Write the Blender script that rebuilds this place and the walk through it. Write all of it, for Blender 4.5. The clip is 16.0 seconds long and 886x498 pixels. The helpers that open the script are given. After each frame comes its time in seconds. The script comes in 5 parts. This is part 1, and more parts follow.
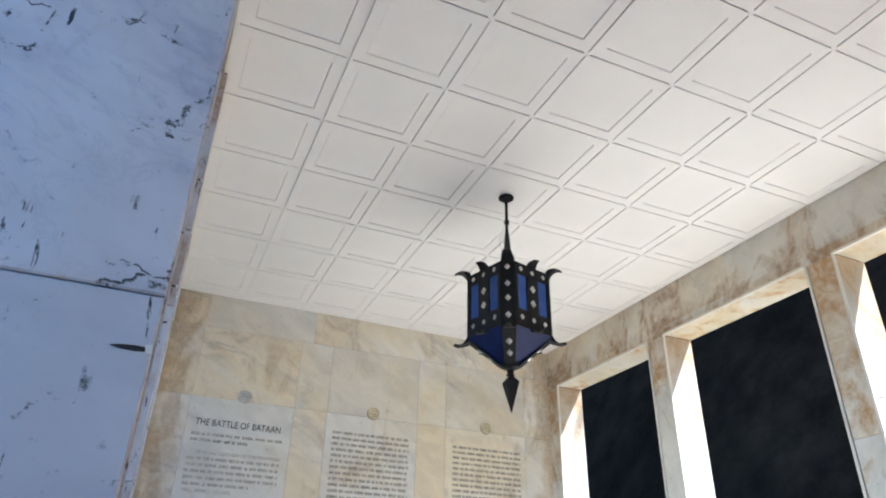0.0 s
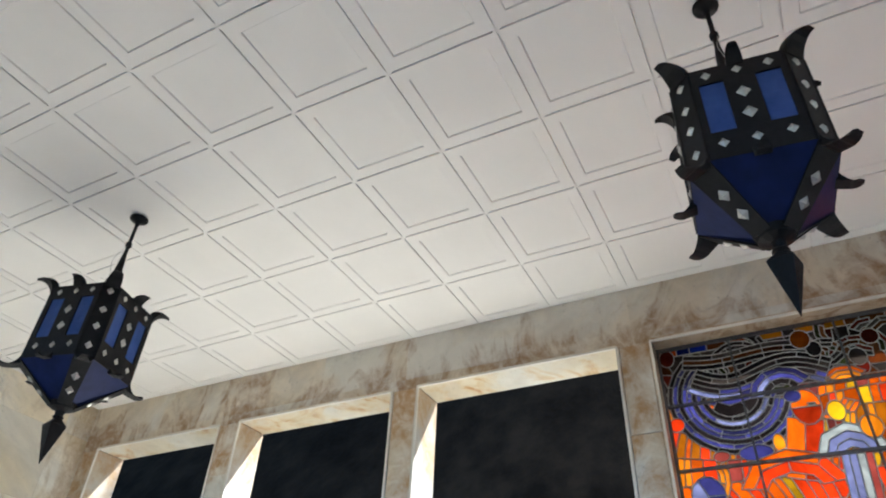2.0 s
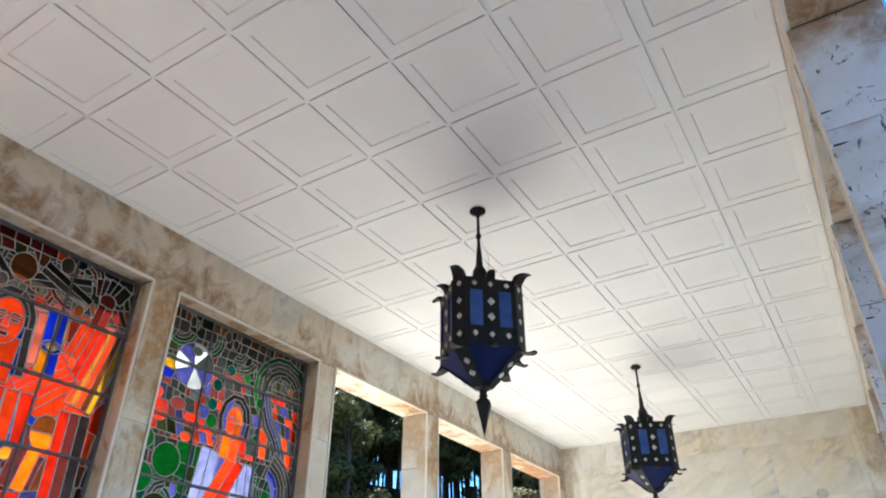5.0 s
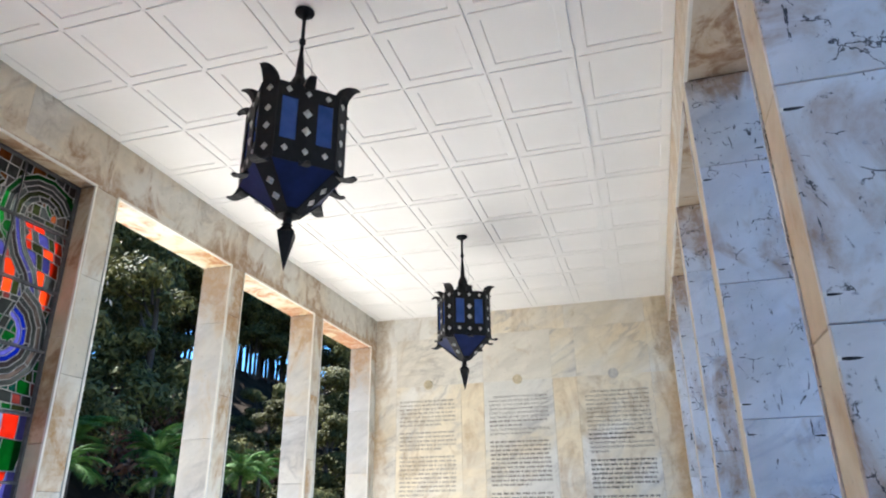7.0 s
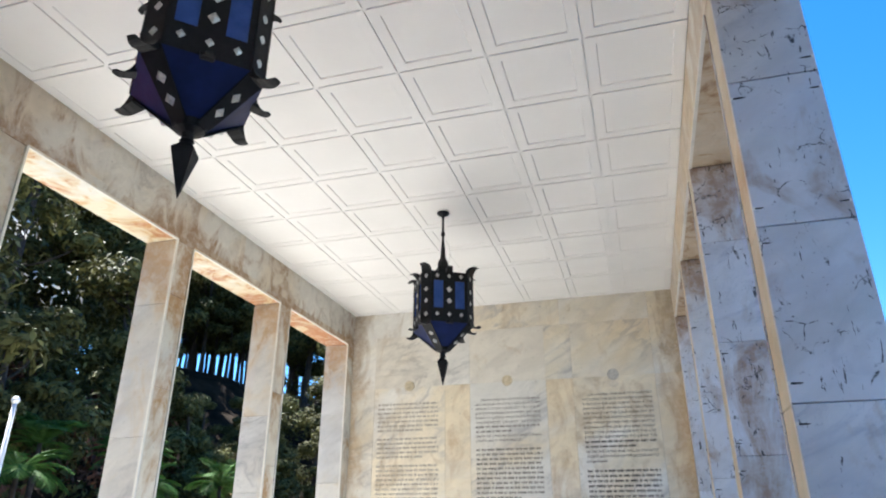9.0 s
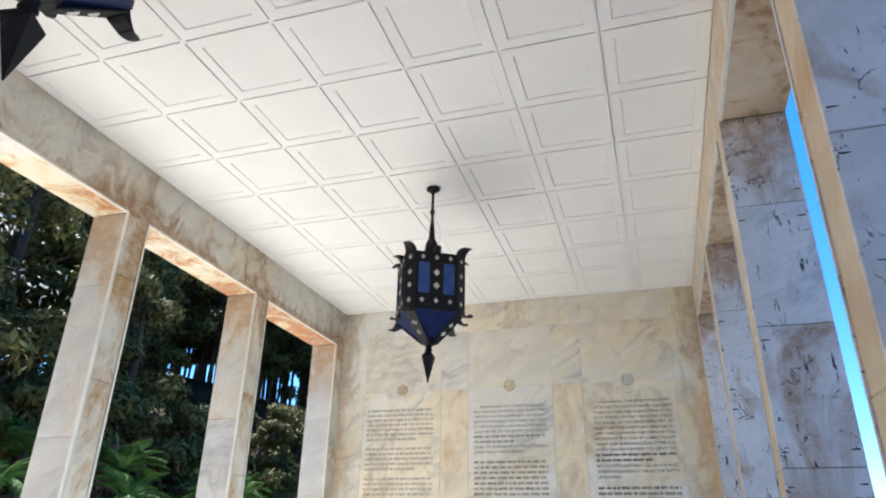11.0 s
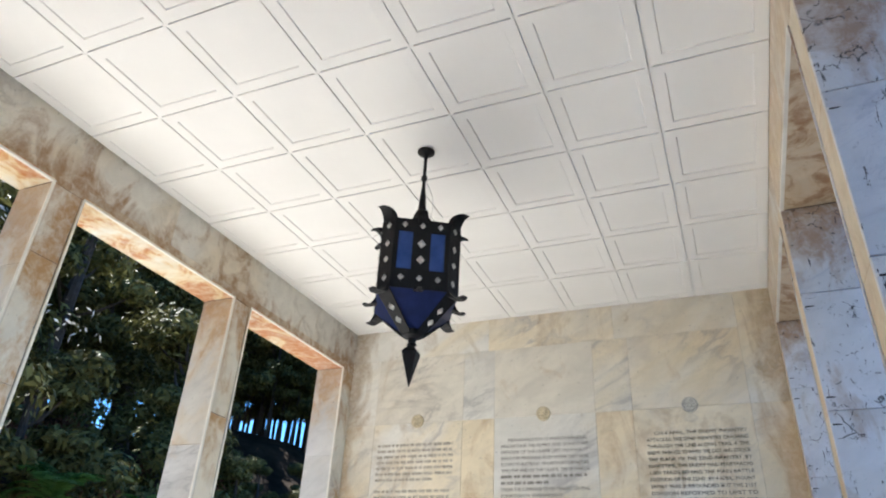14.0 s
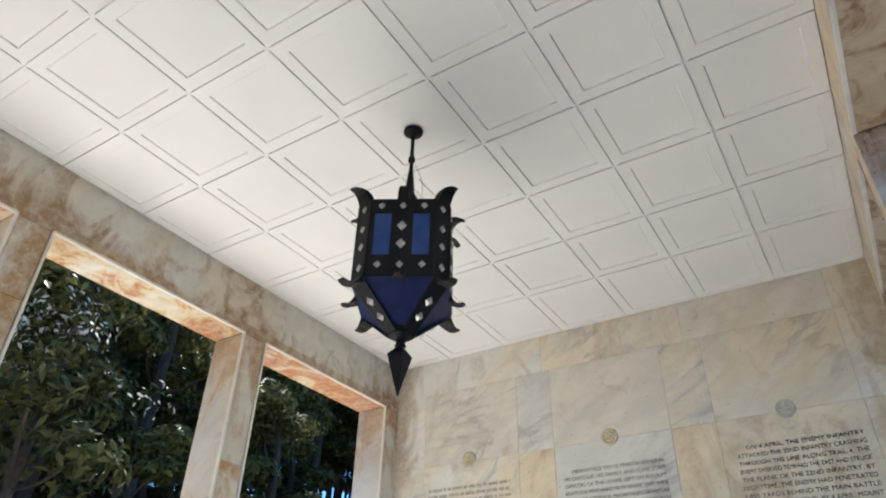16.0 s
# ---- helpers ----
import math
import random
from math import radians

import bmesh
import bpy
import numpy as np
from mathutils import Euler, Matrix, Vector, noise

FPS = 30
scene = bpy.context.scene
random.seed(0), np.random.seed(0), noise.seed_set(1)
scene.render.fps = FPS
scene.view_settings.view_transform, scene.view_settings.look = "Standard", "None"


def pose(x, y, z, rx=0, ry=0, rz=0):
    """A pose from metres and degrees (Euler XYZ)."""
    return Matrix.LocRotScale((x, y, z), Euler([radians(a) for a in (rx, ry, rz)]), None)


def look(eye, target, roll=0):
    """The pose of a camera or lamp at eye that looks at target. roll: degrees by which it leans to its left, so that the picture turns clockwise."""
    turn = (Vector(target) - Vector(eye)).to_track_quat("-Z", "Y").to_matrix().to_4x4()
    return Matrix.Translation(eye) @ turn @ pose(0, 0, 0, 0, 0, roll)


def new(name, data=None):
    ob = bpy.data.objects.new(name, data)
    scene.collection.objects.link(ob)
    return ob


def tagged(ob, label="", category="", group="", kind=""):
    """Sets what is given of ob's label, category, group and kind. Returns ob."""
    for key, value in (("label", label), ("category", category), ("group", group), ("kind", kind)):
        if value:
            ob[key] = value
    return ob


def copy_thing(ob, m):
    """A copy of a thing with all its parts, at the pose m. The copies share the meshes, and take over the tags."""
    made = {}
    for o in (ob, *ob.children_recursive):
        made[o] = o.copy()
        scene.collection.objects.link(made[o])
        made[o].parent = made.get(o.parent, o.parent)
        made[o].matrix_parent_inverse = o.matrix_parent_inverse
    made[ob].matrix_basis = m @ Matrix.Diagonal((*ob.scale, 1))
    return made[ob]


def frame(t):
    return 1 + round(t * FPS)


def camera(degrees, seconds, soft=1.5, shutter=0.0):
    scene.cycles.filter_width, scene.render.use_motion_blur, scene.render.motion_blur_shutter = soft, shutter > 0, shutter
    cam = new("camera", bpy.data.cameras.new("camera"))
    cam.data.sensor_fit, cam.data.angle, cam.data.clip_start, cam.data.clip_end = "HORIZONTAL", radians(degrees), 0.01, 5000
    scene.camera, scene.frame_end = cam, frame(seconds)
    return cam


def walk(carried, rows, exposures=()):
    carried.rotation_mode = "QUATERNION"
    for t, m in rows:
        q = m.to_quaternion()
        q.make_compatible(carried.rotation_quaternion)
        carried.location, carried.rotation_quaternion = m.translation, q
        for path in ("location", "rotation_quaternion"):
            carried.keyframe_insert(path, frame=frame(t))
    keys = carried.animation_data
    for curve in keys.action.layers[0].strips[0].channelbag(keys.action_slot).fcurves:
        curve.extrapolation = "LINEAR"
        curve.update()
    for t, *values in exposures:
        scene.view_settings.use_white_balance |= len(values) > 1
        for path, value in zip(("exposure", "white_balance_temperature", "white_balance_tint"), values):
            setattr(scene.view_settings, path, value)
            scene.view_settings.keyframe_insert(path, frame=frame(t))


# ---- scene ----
cam = camera(67.1, 16.0, soft=2.0)
PATH = [
    (0, (-0.006, -9.925, 1.498), (-0.694, -11.545, 2.449), 1.5),
    (0.5, (0.001, -9.962, 1.463), (-0.799, -11.512, 2.441), 0.9),
    (1, (-0.024, -10.108, 1.491), (-0.927, -11.529, 2.57), 1.0),
    (1.5, (-0.036, -10.21, 1.462), (-1.162, -11.369, 2.64), 4.1),
    (2, (-0.054, -10.234, 1.493), (-1.446, -11.003, 2.707), 2.8),
    (2.5, (-0.068, -10.223, 1.505), (-1.574, -10.62, 2.758), 1.7),
    (3, (-0.084, -10.216, 1.496), (-1.626, -10.187, 2.77), 1.1),
    (3.5, (-0.095, -10.189, 1.514), (-1.595, -9.747, 2.761), 1.1),
    (4, (-0.12, -10.127, 1.534), (-1.476, -9.292, 2.743), 0.7),
    (4.5, (-0.153, -10.061, 1.526), (-1.314, -8.904, 2.671), 1.4),
    (5, (-0.205, -9.993, 1.499), (-1.107, -8.542, 2.538), 0.1),
    (5.2, (-0.231, -9.934, 1.515), (-1.012, -8.37, 2.493), 0.3),
    (7.3, (-0.454, -9.135, 1.451), (-0.961, -7.348, 2.192), -0.2),
    (7.5, (-0.44, -9.051, 1.458), (-0.937, -7.271, 2.222), 0.2),
    (8, (-0.465, -8.827, 1.446), (-0.985, -7.044, 2.187), 0.8),
    (8.5, (-0.508, -8.552, 1.458), (-0.955, -6.741, 2.18), -0.5),
    (8.7, (-0.51, -8.456, 1.449), (-0.993, -6.665, 2.196), -0.1),
    (10.8, (-0.546, -7.52, 1.5), (-1.113, -5.799, 2.346), 0.5),
    (11, (-0.533, -7.444, 1.491), (-1.088, -5.709, 2.317), 1.2),
    (11.5, (-0.502, -7.181, 1.495), (-1.178, -5.487, 2.313), 4.4),
    (12, (-0.55, -6.98, 1.476), (-1.253, -5.349, 2.395), 1.6),
    (12.5, (-0.541, -6.779, 1.495), (-1.173, -5.111, 2.399), 0.4),
    (13, (-0.49, -6.562, 1.507), (-1.21, -4.917, 2.389), 2.8),
    (13.5, (-0.496, -6.325, 1.511), (-1.17, -4.696, 2.456), 2.3),
    (14, (-0.483, -6.056, 1.485), (-1.198, -4.462, 2.458), 3.2),
    (14.5, (-0.486, -5.803, 1.473), (-1.267, -4.285, 2.514), 3.0),
    (15, (-0.452, -5.585, 1.521), (-1.249, -4.107, 2.607), -1.5),
    (15.5, (-0.383, -5.38, 1.527), (-1.328, -3.957, 2.567), 0.1),
    (16, (-0.363, -5.11, 1.498), (-1.271, -3.715, 2.606), 1.4),
]
walk(cam, [(t, look(eye, target, roll)) for t, eye, target, roll in PATH], exposures=[(t, e, k, g) for t, e, k, g in ((0.0, 2.72, 5950, 11), (1.2, 2.8, 6020, 9), (2.0, 2.5, 6030, 8), (2.5, 2.83, 6080, 7), (3.0, 2.97, 6100, 7), (3.5, 3.16, 6080, 6), (4.5, 3.12, 6030, 6), (5.0, 2.88, 6020, 8), (7.5, 2.83, 5920, 11), (8.5, 2.62, 5940, 11), (11.0, 2.58, 5940, 11), (12.5, 2.59, 6000, 11), (14.0, 2.57, 6000, 11), (15.0, 2.41, 6000, 11), (16.0, 2.31, 6020, 11))])

# ---------------------------------------------------------------- sky, sun
SUN_EL, SUN_N = radians(59), radians(25)          # height, and turn from west towards north
to_sun = Vector((-math.cos(SUN_EL) * math.cos(SUN_N), math.cos(SUN_EL) * math.sin(SUN_N), math.sin(SUN_EL)))
world = bpy.data.worlds.new("world")
scene.world = world
world.use_nodes = True
wn, wl = world.node_tree.nodes, world.node_tree.links
sky = wn.new("ShaderNodeTexSky")
sky.sky_type, sky.sun_disc = "NISHITA", False
sky.sun_elevation, sky.sun_rotation = SUN_EL, math.atan2(to_sun.x, to_sun.y)
sky.altitude, sky.air_density, sky.dust_density, sky.ozone_density = 500, 1.0, 0.2, 3.5
deep = wn.new("ShaderNodeHueSaturation")          # the clear, deep blue of a dry day
deep.inputs["Saturation"].default_value = 1.32
wl.new(sky.outputs[0], deep.inputs["Color"])
wl.new(deep.outputs[0], wn["Background"].inputs[0])
wn["Background"].inputs[1].default_value = 0.055
sun = new("sun", bpy.data.lights.new("sun", "SUN"))
sun.data.energy, sun.data.angle, sun.data.color = 5.0, radians(0.5), (1.0, 0.95, 0.87)
sun.matrix_world = look(to_sun * 50, (0, 0, 0))

# ---------------------------------------------------------------- plan
T = 0.61                       # ceiling tile
CZ = 4.30                      # ceiling
XW, XE = -4.273, 0.02          # inner faces of the two colonnades
XWO, XEO = -4.60, 0.38         # their outer faces
YN, YS = 0.14, -16.64          # end walls
LZ, LZE = 3.84, 3.872          # undersides of the west and the east beam
PW = 0.245                     # pillar width
PIL = [-1.83 - 1.8368 * k for k in range(8)]
GLASS_BAYS = (3, 4, 5)


# ---------------------------------------------------------------- materials
def material(name, rough=0.6, metal=0.0):
    m = bpy.data.materials.new(name)
    m.use_nodes = True
    b = m.node_tree.nodes["Principled BSDF"]
    b.inputs["Roughness"].default_value, b.inputs["Metallic"].default_value = rough, metal
    return m, m.node_tree, b


def node(nt, kind, **values):
    n = nt.nodes.new(kind)
    for k, v in values.items():
        n.inputs[k.replace("_", " ")].default_value = v
    return n


def noise_tex(nt, vec, scale, detail=5.0, rough=0.6, distort=0.0):
    n = node(nt, "ShaderNodeTexNoise", Scale=scale, Detail=detail, Roughness=rough, Distortion=distort)
    nt.links.new(vec, n.inputs["Vector"])
    return n.outputs["Fac"]


def ramp(nt, fac, *stops):
    r = nt.nodes.new("ShaderNodeValToRGB")
    while len(r.color_ramp.elements) < len(stops):
        r.color_ramp.elements.new(0.5)
    for e, (p, c) in zip(r.color_ramp.elements, stops):
        e.position, e.color = p, (c, c, c, 1) if isinstance(c, (int, float)) else (*c, 1)
    nt.links.new(fac, r.inputs[0])
    return r.outputs["Color"]


def mix(nt, fac, a, b, blend="MIX"):
    m = nt.nodes.new("ShaderNodeMix")
    m.data_type, m.blend_type = "RGBA", blend
    for sock, v in ((m.inputs[0], fac), (m.inputs[6], a), (m.inputs[7], b)):
        if isinstance(v, (int, float)):
            sock.default_value = v
        elif isinstance(v, tuple):
            sock.default_value = (*v, 1)
        else:
            nt.links.new(v, sock)
    return m.outputs[2]


def math_node(nt, op, a, b):
    m = nt.nodes.new("ShaderNodeMath")
    m.operation = op
    for sock, v in ((m.inputs[0], a), (m.inputs[1], b)):
        if isinstance(v, (int, float)):
            sock.default_value = v
        else:
            nt.links.new(v, sock)
    return m.outputs[0]


def bump(nt, b, height, strength, distance=0.004):
    n = node(nt, "ShaderNodeBump", Strength=strength, Distance=distance)
    nt.links.new(height, n.inputs["Height"])
    nt.links.new(n.outputs[0], b.inputs["Normal"])


def place_vec(nt, shift=3.0, stretch=(1, 1, 1)):
    """World place, moved by a chance amount for each slab so that veins stop at the joints."""
    geo, info = nt.nodes.new("ShaderNodeNewGeometry"), nt.nodes.new("ShaderNodeObjectInfo")
    m = nt.nodes.new("ShaderNodeMapping")
    m.inputs["Scale"].default_value = stretch
    nt.links.new(geo.outputs["Position"], m.inputs["Vector"])
    comb = nt.nodes.new("ShaderNodeCombineXYZ")
    r = math_node(nt, "MULTIPLY", info.outputs["Random"], shift)
    for i in range(3):
        nt.links.new(r, comb.inputs[i])
    add = nt.nodes.new("ShaderNodeVectorMath")
    nt.links.new(m.outputs[0], add.inputs[0])
    nt.links.new(comb.outputs[0], add.inputs[1])
    return add.outputs[0], geo.outputs["Position"], info.outputs["Random"]


def marble(name, light, warm, vein, rust, rust_amount, crack=0.0, rough=0.38, gather=0.0, topped=0.0, stain=2.6, low=0.0, north=0.0, corner=0.0, grain=0.05, amber=None, rise=3.0):
    """Polished marble: broad clouds of two tones, slanting veins, rust stains and dark cracks."""
    m, nt, b = material(name, rough)
    vec, pos, rnd = place_vec(nt)
    lean = nt.nodes.new("ShaderNodeMapping")
    lean.inputs["Rotation"].default_value = (0.6, -0.95, 0.4)
    nt.links.new(vec, lean.inputs["Vector"])
    draw = nt.nodes.new("ShaderNodeMapping")
    draw.inputs["Scale"].default_value = (1.0, 1.0, 0.34)
    nt.links.new(lean.outputs[0], draw.inputs["Vector"])
    slant = draw.outputs[0]
    cloud = math_node(nt, "ADD", noise_tex(nt, slant, 1.1, 5, 0.55, 0.5), math_node(nt, "MULTIPLY", math_node(nt, "SUBTRACT", rnd, 0.5), 0.15))
    col = mix(nt, ramp(nt, cloud, (0.43, 0.0), (0.58, 1.0)), light, warm)
    col = mix(nt, 1.0, col, ramp(nt, noise_tex(nt, slant, 6.5, 6, 0.62, 0.8), (0.34, 0.87), (0.62, 1.0)), "MULTIPLY")
    haze = ramp(nt, noise_tex(nt, slant, 1.7, 5, 0.6, 0.9), (0.52, 0.0), (0.66, 1.0))
    col = mix(nt, math_node(nt, "MULTIPLY", haze, 0.36), col, tuple((a + 2 * c) / 3 for a, c in zip(light, vein)))
    gate = ramp(nt, noise_tex(nt, vec, 1.0, 3, 0.5), (0.50, 0.0), (0.64, 1.0))
    veins = ramp(nt, noise_tex(nt, slant, 2.1, 6, 0.55, 0.7), (0.465, 0.0), (0.50, 1.0), (0.515, 0.4), (0.56, 0.0))
    col = mix(nt, math_node(nt, "MULTIPLY", math_node(nt, "MULTIPLY", veins, gate), 0.55), col, vein)
    fine = ramp(nt, noise_tex(nt, slant, 8, 9, 0.7, 1.0), (0.48, 0.0), (0.5, 1.0), (0.52, 0.0))
    col = mix(nt, math_node(nt, "MULTIPLY", math_node(nt, "MULTIPLY", fine, gate), 0.28), col, vein)
    drip = nt.nodes.new("ShaderNodeMapping")
    drip.inputs["Scale"].default_value = (1.0, 1.0, 0.6)
    nt.links.new(pos, drip.inputs["Vector"])
    st = noise_tex(nt, drip.outputs[0], stain, 7, 0.62, 1.3)
    if north:
        # the northern bays have let in more rust
        sep = nt.nodes.new("ShaderNodeSeparateXYZ")
        nt.links.new(pos, sep.inputs[0])
        far = ramp(nt, math_node(nt, "DIVIDE", math_node(nt, "ADD", sep.outputs[1], 5.0), 5.0), (0.0, 0.0), (1.0, 1.0))
        st = math_node(nt, "ADD", st, math_node(nt, "MULTIPLY", far, north))
    if corner:
        # the browning thickens towards both ends of the wall
        sep = nt.nodes.new("ShaderNodeSeparateXYZ")
        nt.links.new(pos, sep.inputs[0])
        off = math_node(nt, "ABSOLUTE", math_node(nt, "ADD", sep.outputs[0], -(XW + XE) / 2), 0.0)
        end = ramp(nt, math_node(nt, "SUBTRACT", off, (XE - XW) / 2 - 0.36), (0.0, 0.0), (0.34, 1.0))
        st = math_node(nt, "ADD", st, math_node(nt, "MULTIPLY", end, corner))
    if topped:
        sep = nt.nodes.new("ShaderNodeSeparateXYZ")
        nt.links.new(pos, sep.inputs[0])
        high = ramp(nt, math_node(nt, "SUBTRACT", sep.outputs[2], rise), (0.0, 0.0), (3.8 - rise, 1.0))
        st = math_node(nt, "ADD", st, math_node(nt, "MULTIPLY", high, topped))
    if low:
        # damp creeps up from the lower edge
        sep = nt.nodes.new("ShaderNodeSeparateXYZ")
        nt.links.new(pos, sep.inputs[0])
        foot = ramp(nt, math_node(nt, "SUBTRACT", sep.outputs[2], LZ), (0.0, 1.0), (0.30, 0.0))
        st = math_node(nt, "ADD", st, math_node(nt, "MULTIPLY", math_node(nt, "SUBTRACT", foot, 0.5), low))
    if gather:
        # water has run down by each pillar, and stained the stone most there
        sep = nt.nodes.new("ShaderNodeSeparateXYZ")
        nt.links.new(pos, sep.inputs[0])
        turn = math_node(nt, "COSINE", math_node(nt, "MULTIPLY", math_node(nt, "ADD", sep.outputs[1], 1.83), 2 * math.pi / 1.8368), 0.0)
        st = math_node(nt, "ADD", st, math_node(nt, "MULTIPLY", turn, gather))
    st = math_node(nt, "ADD", st, math_node(nt, "MULTIPLY", math_node(nt, "SUBTRACT", rnd, 0.5), 0.13))
    lo = 0.60 - 0.16 * rust_amount
    stains = ramp(nt, st, (lo - 0.03, 0.0), (lo + grain, 0.5), (lo + grain + 0.09, 1.0))
    ragged = ramp(nt, noise_tex(nt, pos, 15, 6, 0.7, 0.5), (0.34, 0.45), (0.58, 1.0))
    col = mix(nt, math_node(nt, "MULTIPLY", math_node(nt, "MULTIPLY", stains, ragged), min(0.92, 0.6 + rust_amount)), col, mix(nt, ramp(nt, st, (lo + grain, 0.0), (lo + grain + 0.10, 1.0)), amber or rust, rust))
    speck = ramp(nt, noise_tex(nt, pos, 34, 3, 0.6), (0.66, 0.0), (0.74, 0.5))
    col = mix(nt, speck, col, tuple(c * 0.55 for c in vein))
    if crack:
        warp = node(nt, "ShaderNodeTexNoise", Scale=3.0, Detail=3.0, Roughness=0.55)
        nt.links.new(pos, warp.inputs["Vector"])
        add = nt.nodes.new("ShaderNodeVectorMath")
        add.operation = "MULTIPLY_ADD"
        nt.links.new(warp.outputs["Color"], add.inputs[0])
        add.inputs[1].default_value = (0.16, 0.16, 0.16)
        nt.links.new(vec, add.inputs[2])
        vor = node(nt, "ShaderNodeTexVoronoi", Scale=3.6)
        vor.feature = "DISTANCE_TO_EDGE"
        nt.links.new(add.outputs[0], vor.inputs["Vector"])
        line = ramp(nt, vor.outputs["Distance"], (0.0, 1.0), (0.004, 0.9), (0.011, 0.0))
        some = ramp(nt, noise_tex(nt, pos, 4.2, 6, 0.75), (0.56, 0.0), (0.62, 1.0))
        jag = node(nt, "ShaderNodeTexNoise", Scale=14.0, Detail=4.0, Roughness=0.6)
        nt.links.new(pos, jag.inputs["Vector"])
        jog = nt.nodes.new("ShaderNodeVectorMath")
        jog.operation = "MULTIPLY_ADD"
        nt.links.new(jag.outputs["Color"], jog.inputs[0])
        jog.inputs[1].default_value = (0.10, 0.10, 0.10)
        nt.links.new(vec, jog.inputs[2])
        web = node(nt, "ShaderNodeTexVoronoi", Scale=6.5)
        web.feature = "DISTANCE_TO_EDGE"
        nt.links.new(jog.outputs[0], web.inputs["Vector"])
        thin = ramp(nt, web.outputs["Distance"], (0.0, 1.0), (0.008, 0.9), (0.024, 0.0))
        few = ramp(nt, noise_tex(nt, pos, 6.0, 6, 0.72), (0.545, 0.0), (0.59, 1.0))
        line = math_node(nt, "MAXIMUM", math_node(nt, "MULTIPLY", line, some), math_node(nt, "MULTIPLY", thin, few))
        pit = ramp(nt, noise_tex(nt, drip.outputs[0], 13, 5, 0.65, 0.8), (0.62, 0.0), (0.67, 1.0))
        fall = nt.nodes.new("ShaderNodeMapping")
        fall.inputs["Scale"].default_value = (1.0, 1.0, 0.2)
        nt.links.new(vec, fall.inputs["Vector"])
        flake = ramp(nt, noise_tex(nt, fall.outputs[0], 26, 5, 0.7, 0.3), (0.635, 0.0), (0.665, 1.0))
        seam = ramp(nt, noise_tex(nt, fall.outputs[0], 4.5, 3, 0.5, 0.2), (0.492, 0.0), (0.498, 1.0), (0.504, 1.0), (0.51, 0.0))
        seam = math_node(nt, "MULTIPLY", seam, ramp(nt, noise_tex(nt, pos, 11, 5, 0.7), (0.55, 0.0), (0.62, 1.0)))
        dark = math_node(nt, "MAXIMUM", math_node(nt, "MAXIMUM", line, math_node(nt, "MULTIPLY", pit, some)), math_node(nt, "MAXIMUM", flake, seam))
        dark = math_node(nt, "MULTIPLY", dark, crack)
        col = mix(nt, dark, col, (0.035, 0.03, 0.03))
    tone = ramp(nt, rnd, (0.0, 0.88), (1.0, 1.0))
    col = mix(nt, 1.0, col, tone, "MULTIPLY")
    nt.links.new(col, b.inputs["Base Color"])
    nt.links.new(ramp(nt, noise_tex(nt, pos, 6, 4), (0.3, rough - 0.08), (0.7, rough + 0.22)), b.inputs["Roughness"])
    bump(nt, b, noise_tex(nt, pos, 55, 4), 0.12, 0.002)
    return m


CREAM = marble("cream_marble", (0.81, 0.795, 0.74), (0.80, 0.72, 0.56), (0.33, 0.33, 0.345), (0.34, 0.23, 0.11), 0.02, corner=0.30)
BEAM = marble("beam_marble", (0.78, 0.76, 0.69), (0.75, 0.67, 0.53), (0.34, 0.31, 0.27), (0.31, 0.175, 0.07), 0.74, gather=0.055, stain=3.2, low=0.17, north=0.02)
SOFFIT = marble("stained_marble", (0.78, 0.77, 0.70), (0.76, 0.69, 0.53), (0.50, 0.38, 0.26), (0.44, 0.135, 0.008), 0.42, gather=0.05, stain=2.8, north=0.28, grain=0.05, amber=(0.62, 0.40, 0.10))
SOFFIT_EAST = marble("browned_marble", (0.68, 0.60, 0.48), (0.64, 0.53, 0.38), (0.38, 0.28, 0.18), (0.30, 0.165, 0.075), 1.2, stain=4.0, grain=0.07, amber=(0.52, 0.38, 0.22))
FACE = marble("pillar_marble", (0.78, 0.77, 0.72), (0.72, 0.66, 0.55), (0.34, 0.33, 0.32), (0.40, 0.22, 0.07), 0.46, 0.0, topped=0.20)
JAMB = marble("white_marble", (0.69, 0.68, 0.66), (0.66, 0.63, 0.57), (0.30, 0.30, 0.31), (0.46, 0.25, 0.06), 0.04, 0.0, topped=0.275, grain=0.07, amber=(0.60, 0.44, 0.22))
PIER = marble("cracked_white_marble", (0.74, 0.75, 0.79), (0.63, 0.63, 0.64), (0.30, 0.33, 0.43), (0.31, 0.18, 0.09), 0.22, 1.0, topped=0.24, rise=3.4)
WARMCREAM = marble("honey_marble", (0.81, 0.77, 0.68), (0.80, 0.70, 0.52), (0.36, 0.34, 0.32), (0.46, 0.31, 0.16), 0.06, corner=0.27)
# hall side of the east piers: warm bounced light put into the tan
STRIP = marble("warm_lit_marble", (0.66, 0.57, 0.42), (0.62, 0.50, 0.34), (0.50, 0.38, 0.24), (0.46, 0.28, 0.12), 0.3)


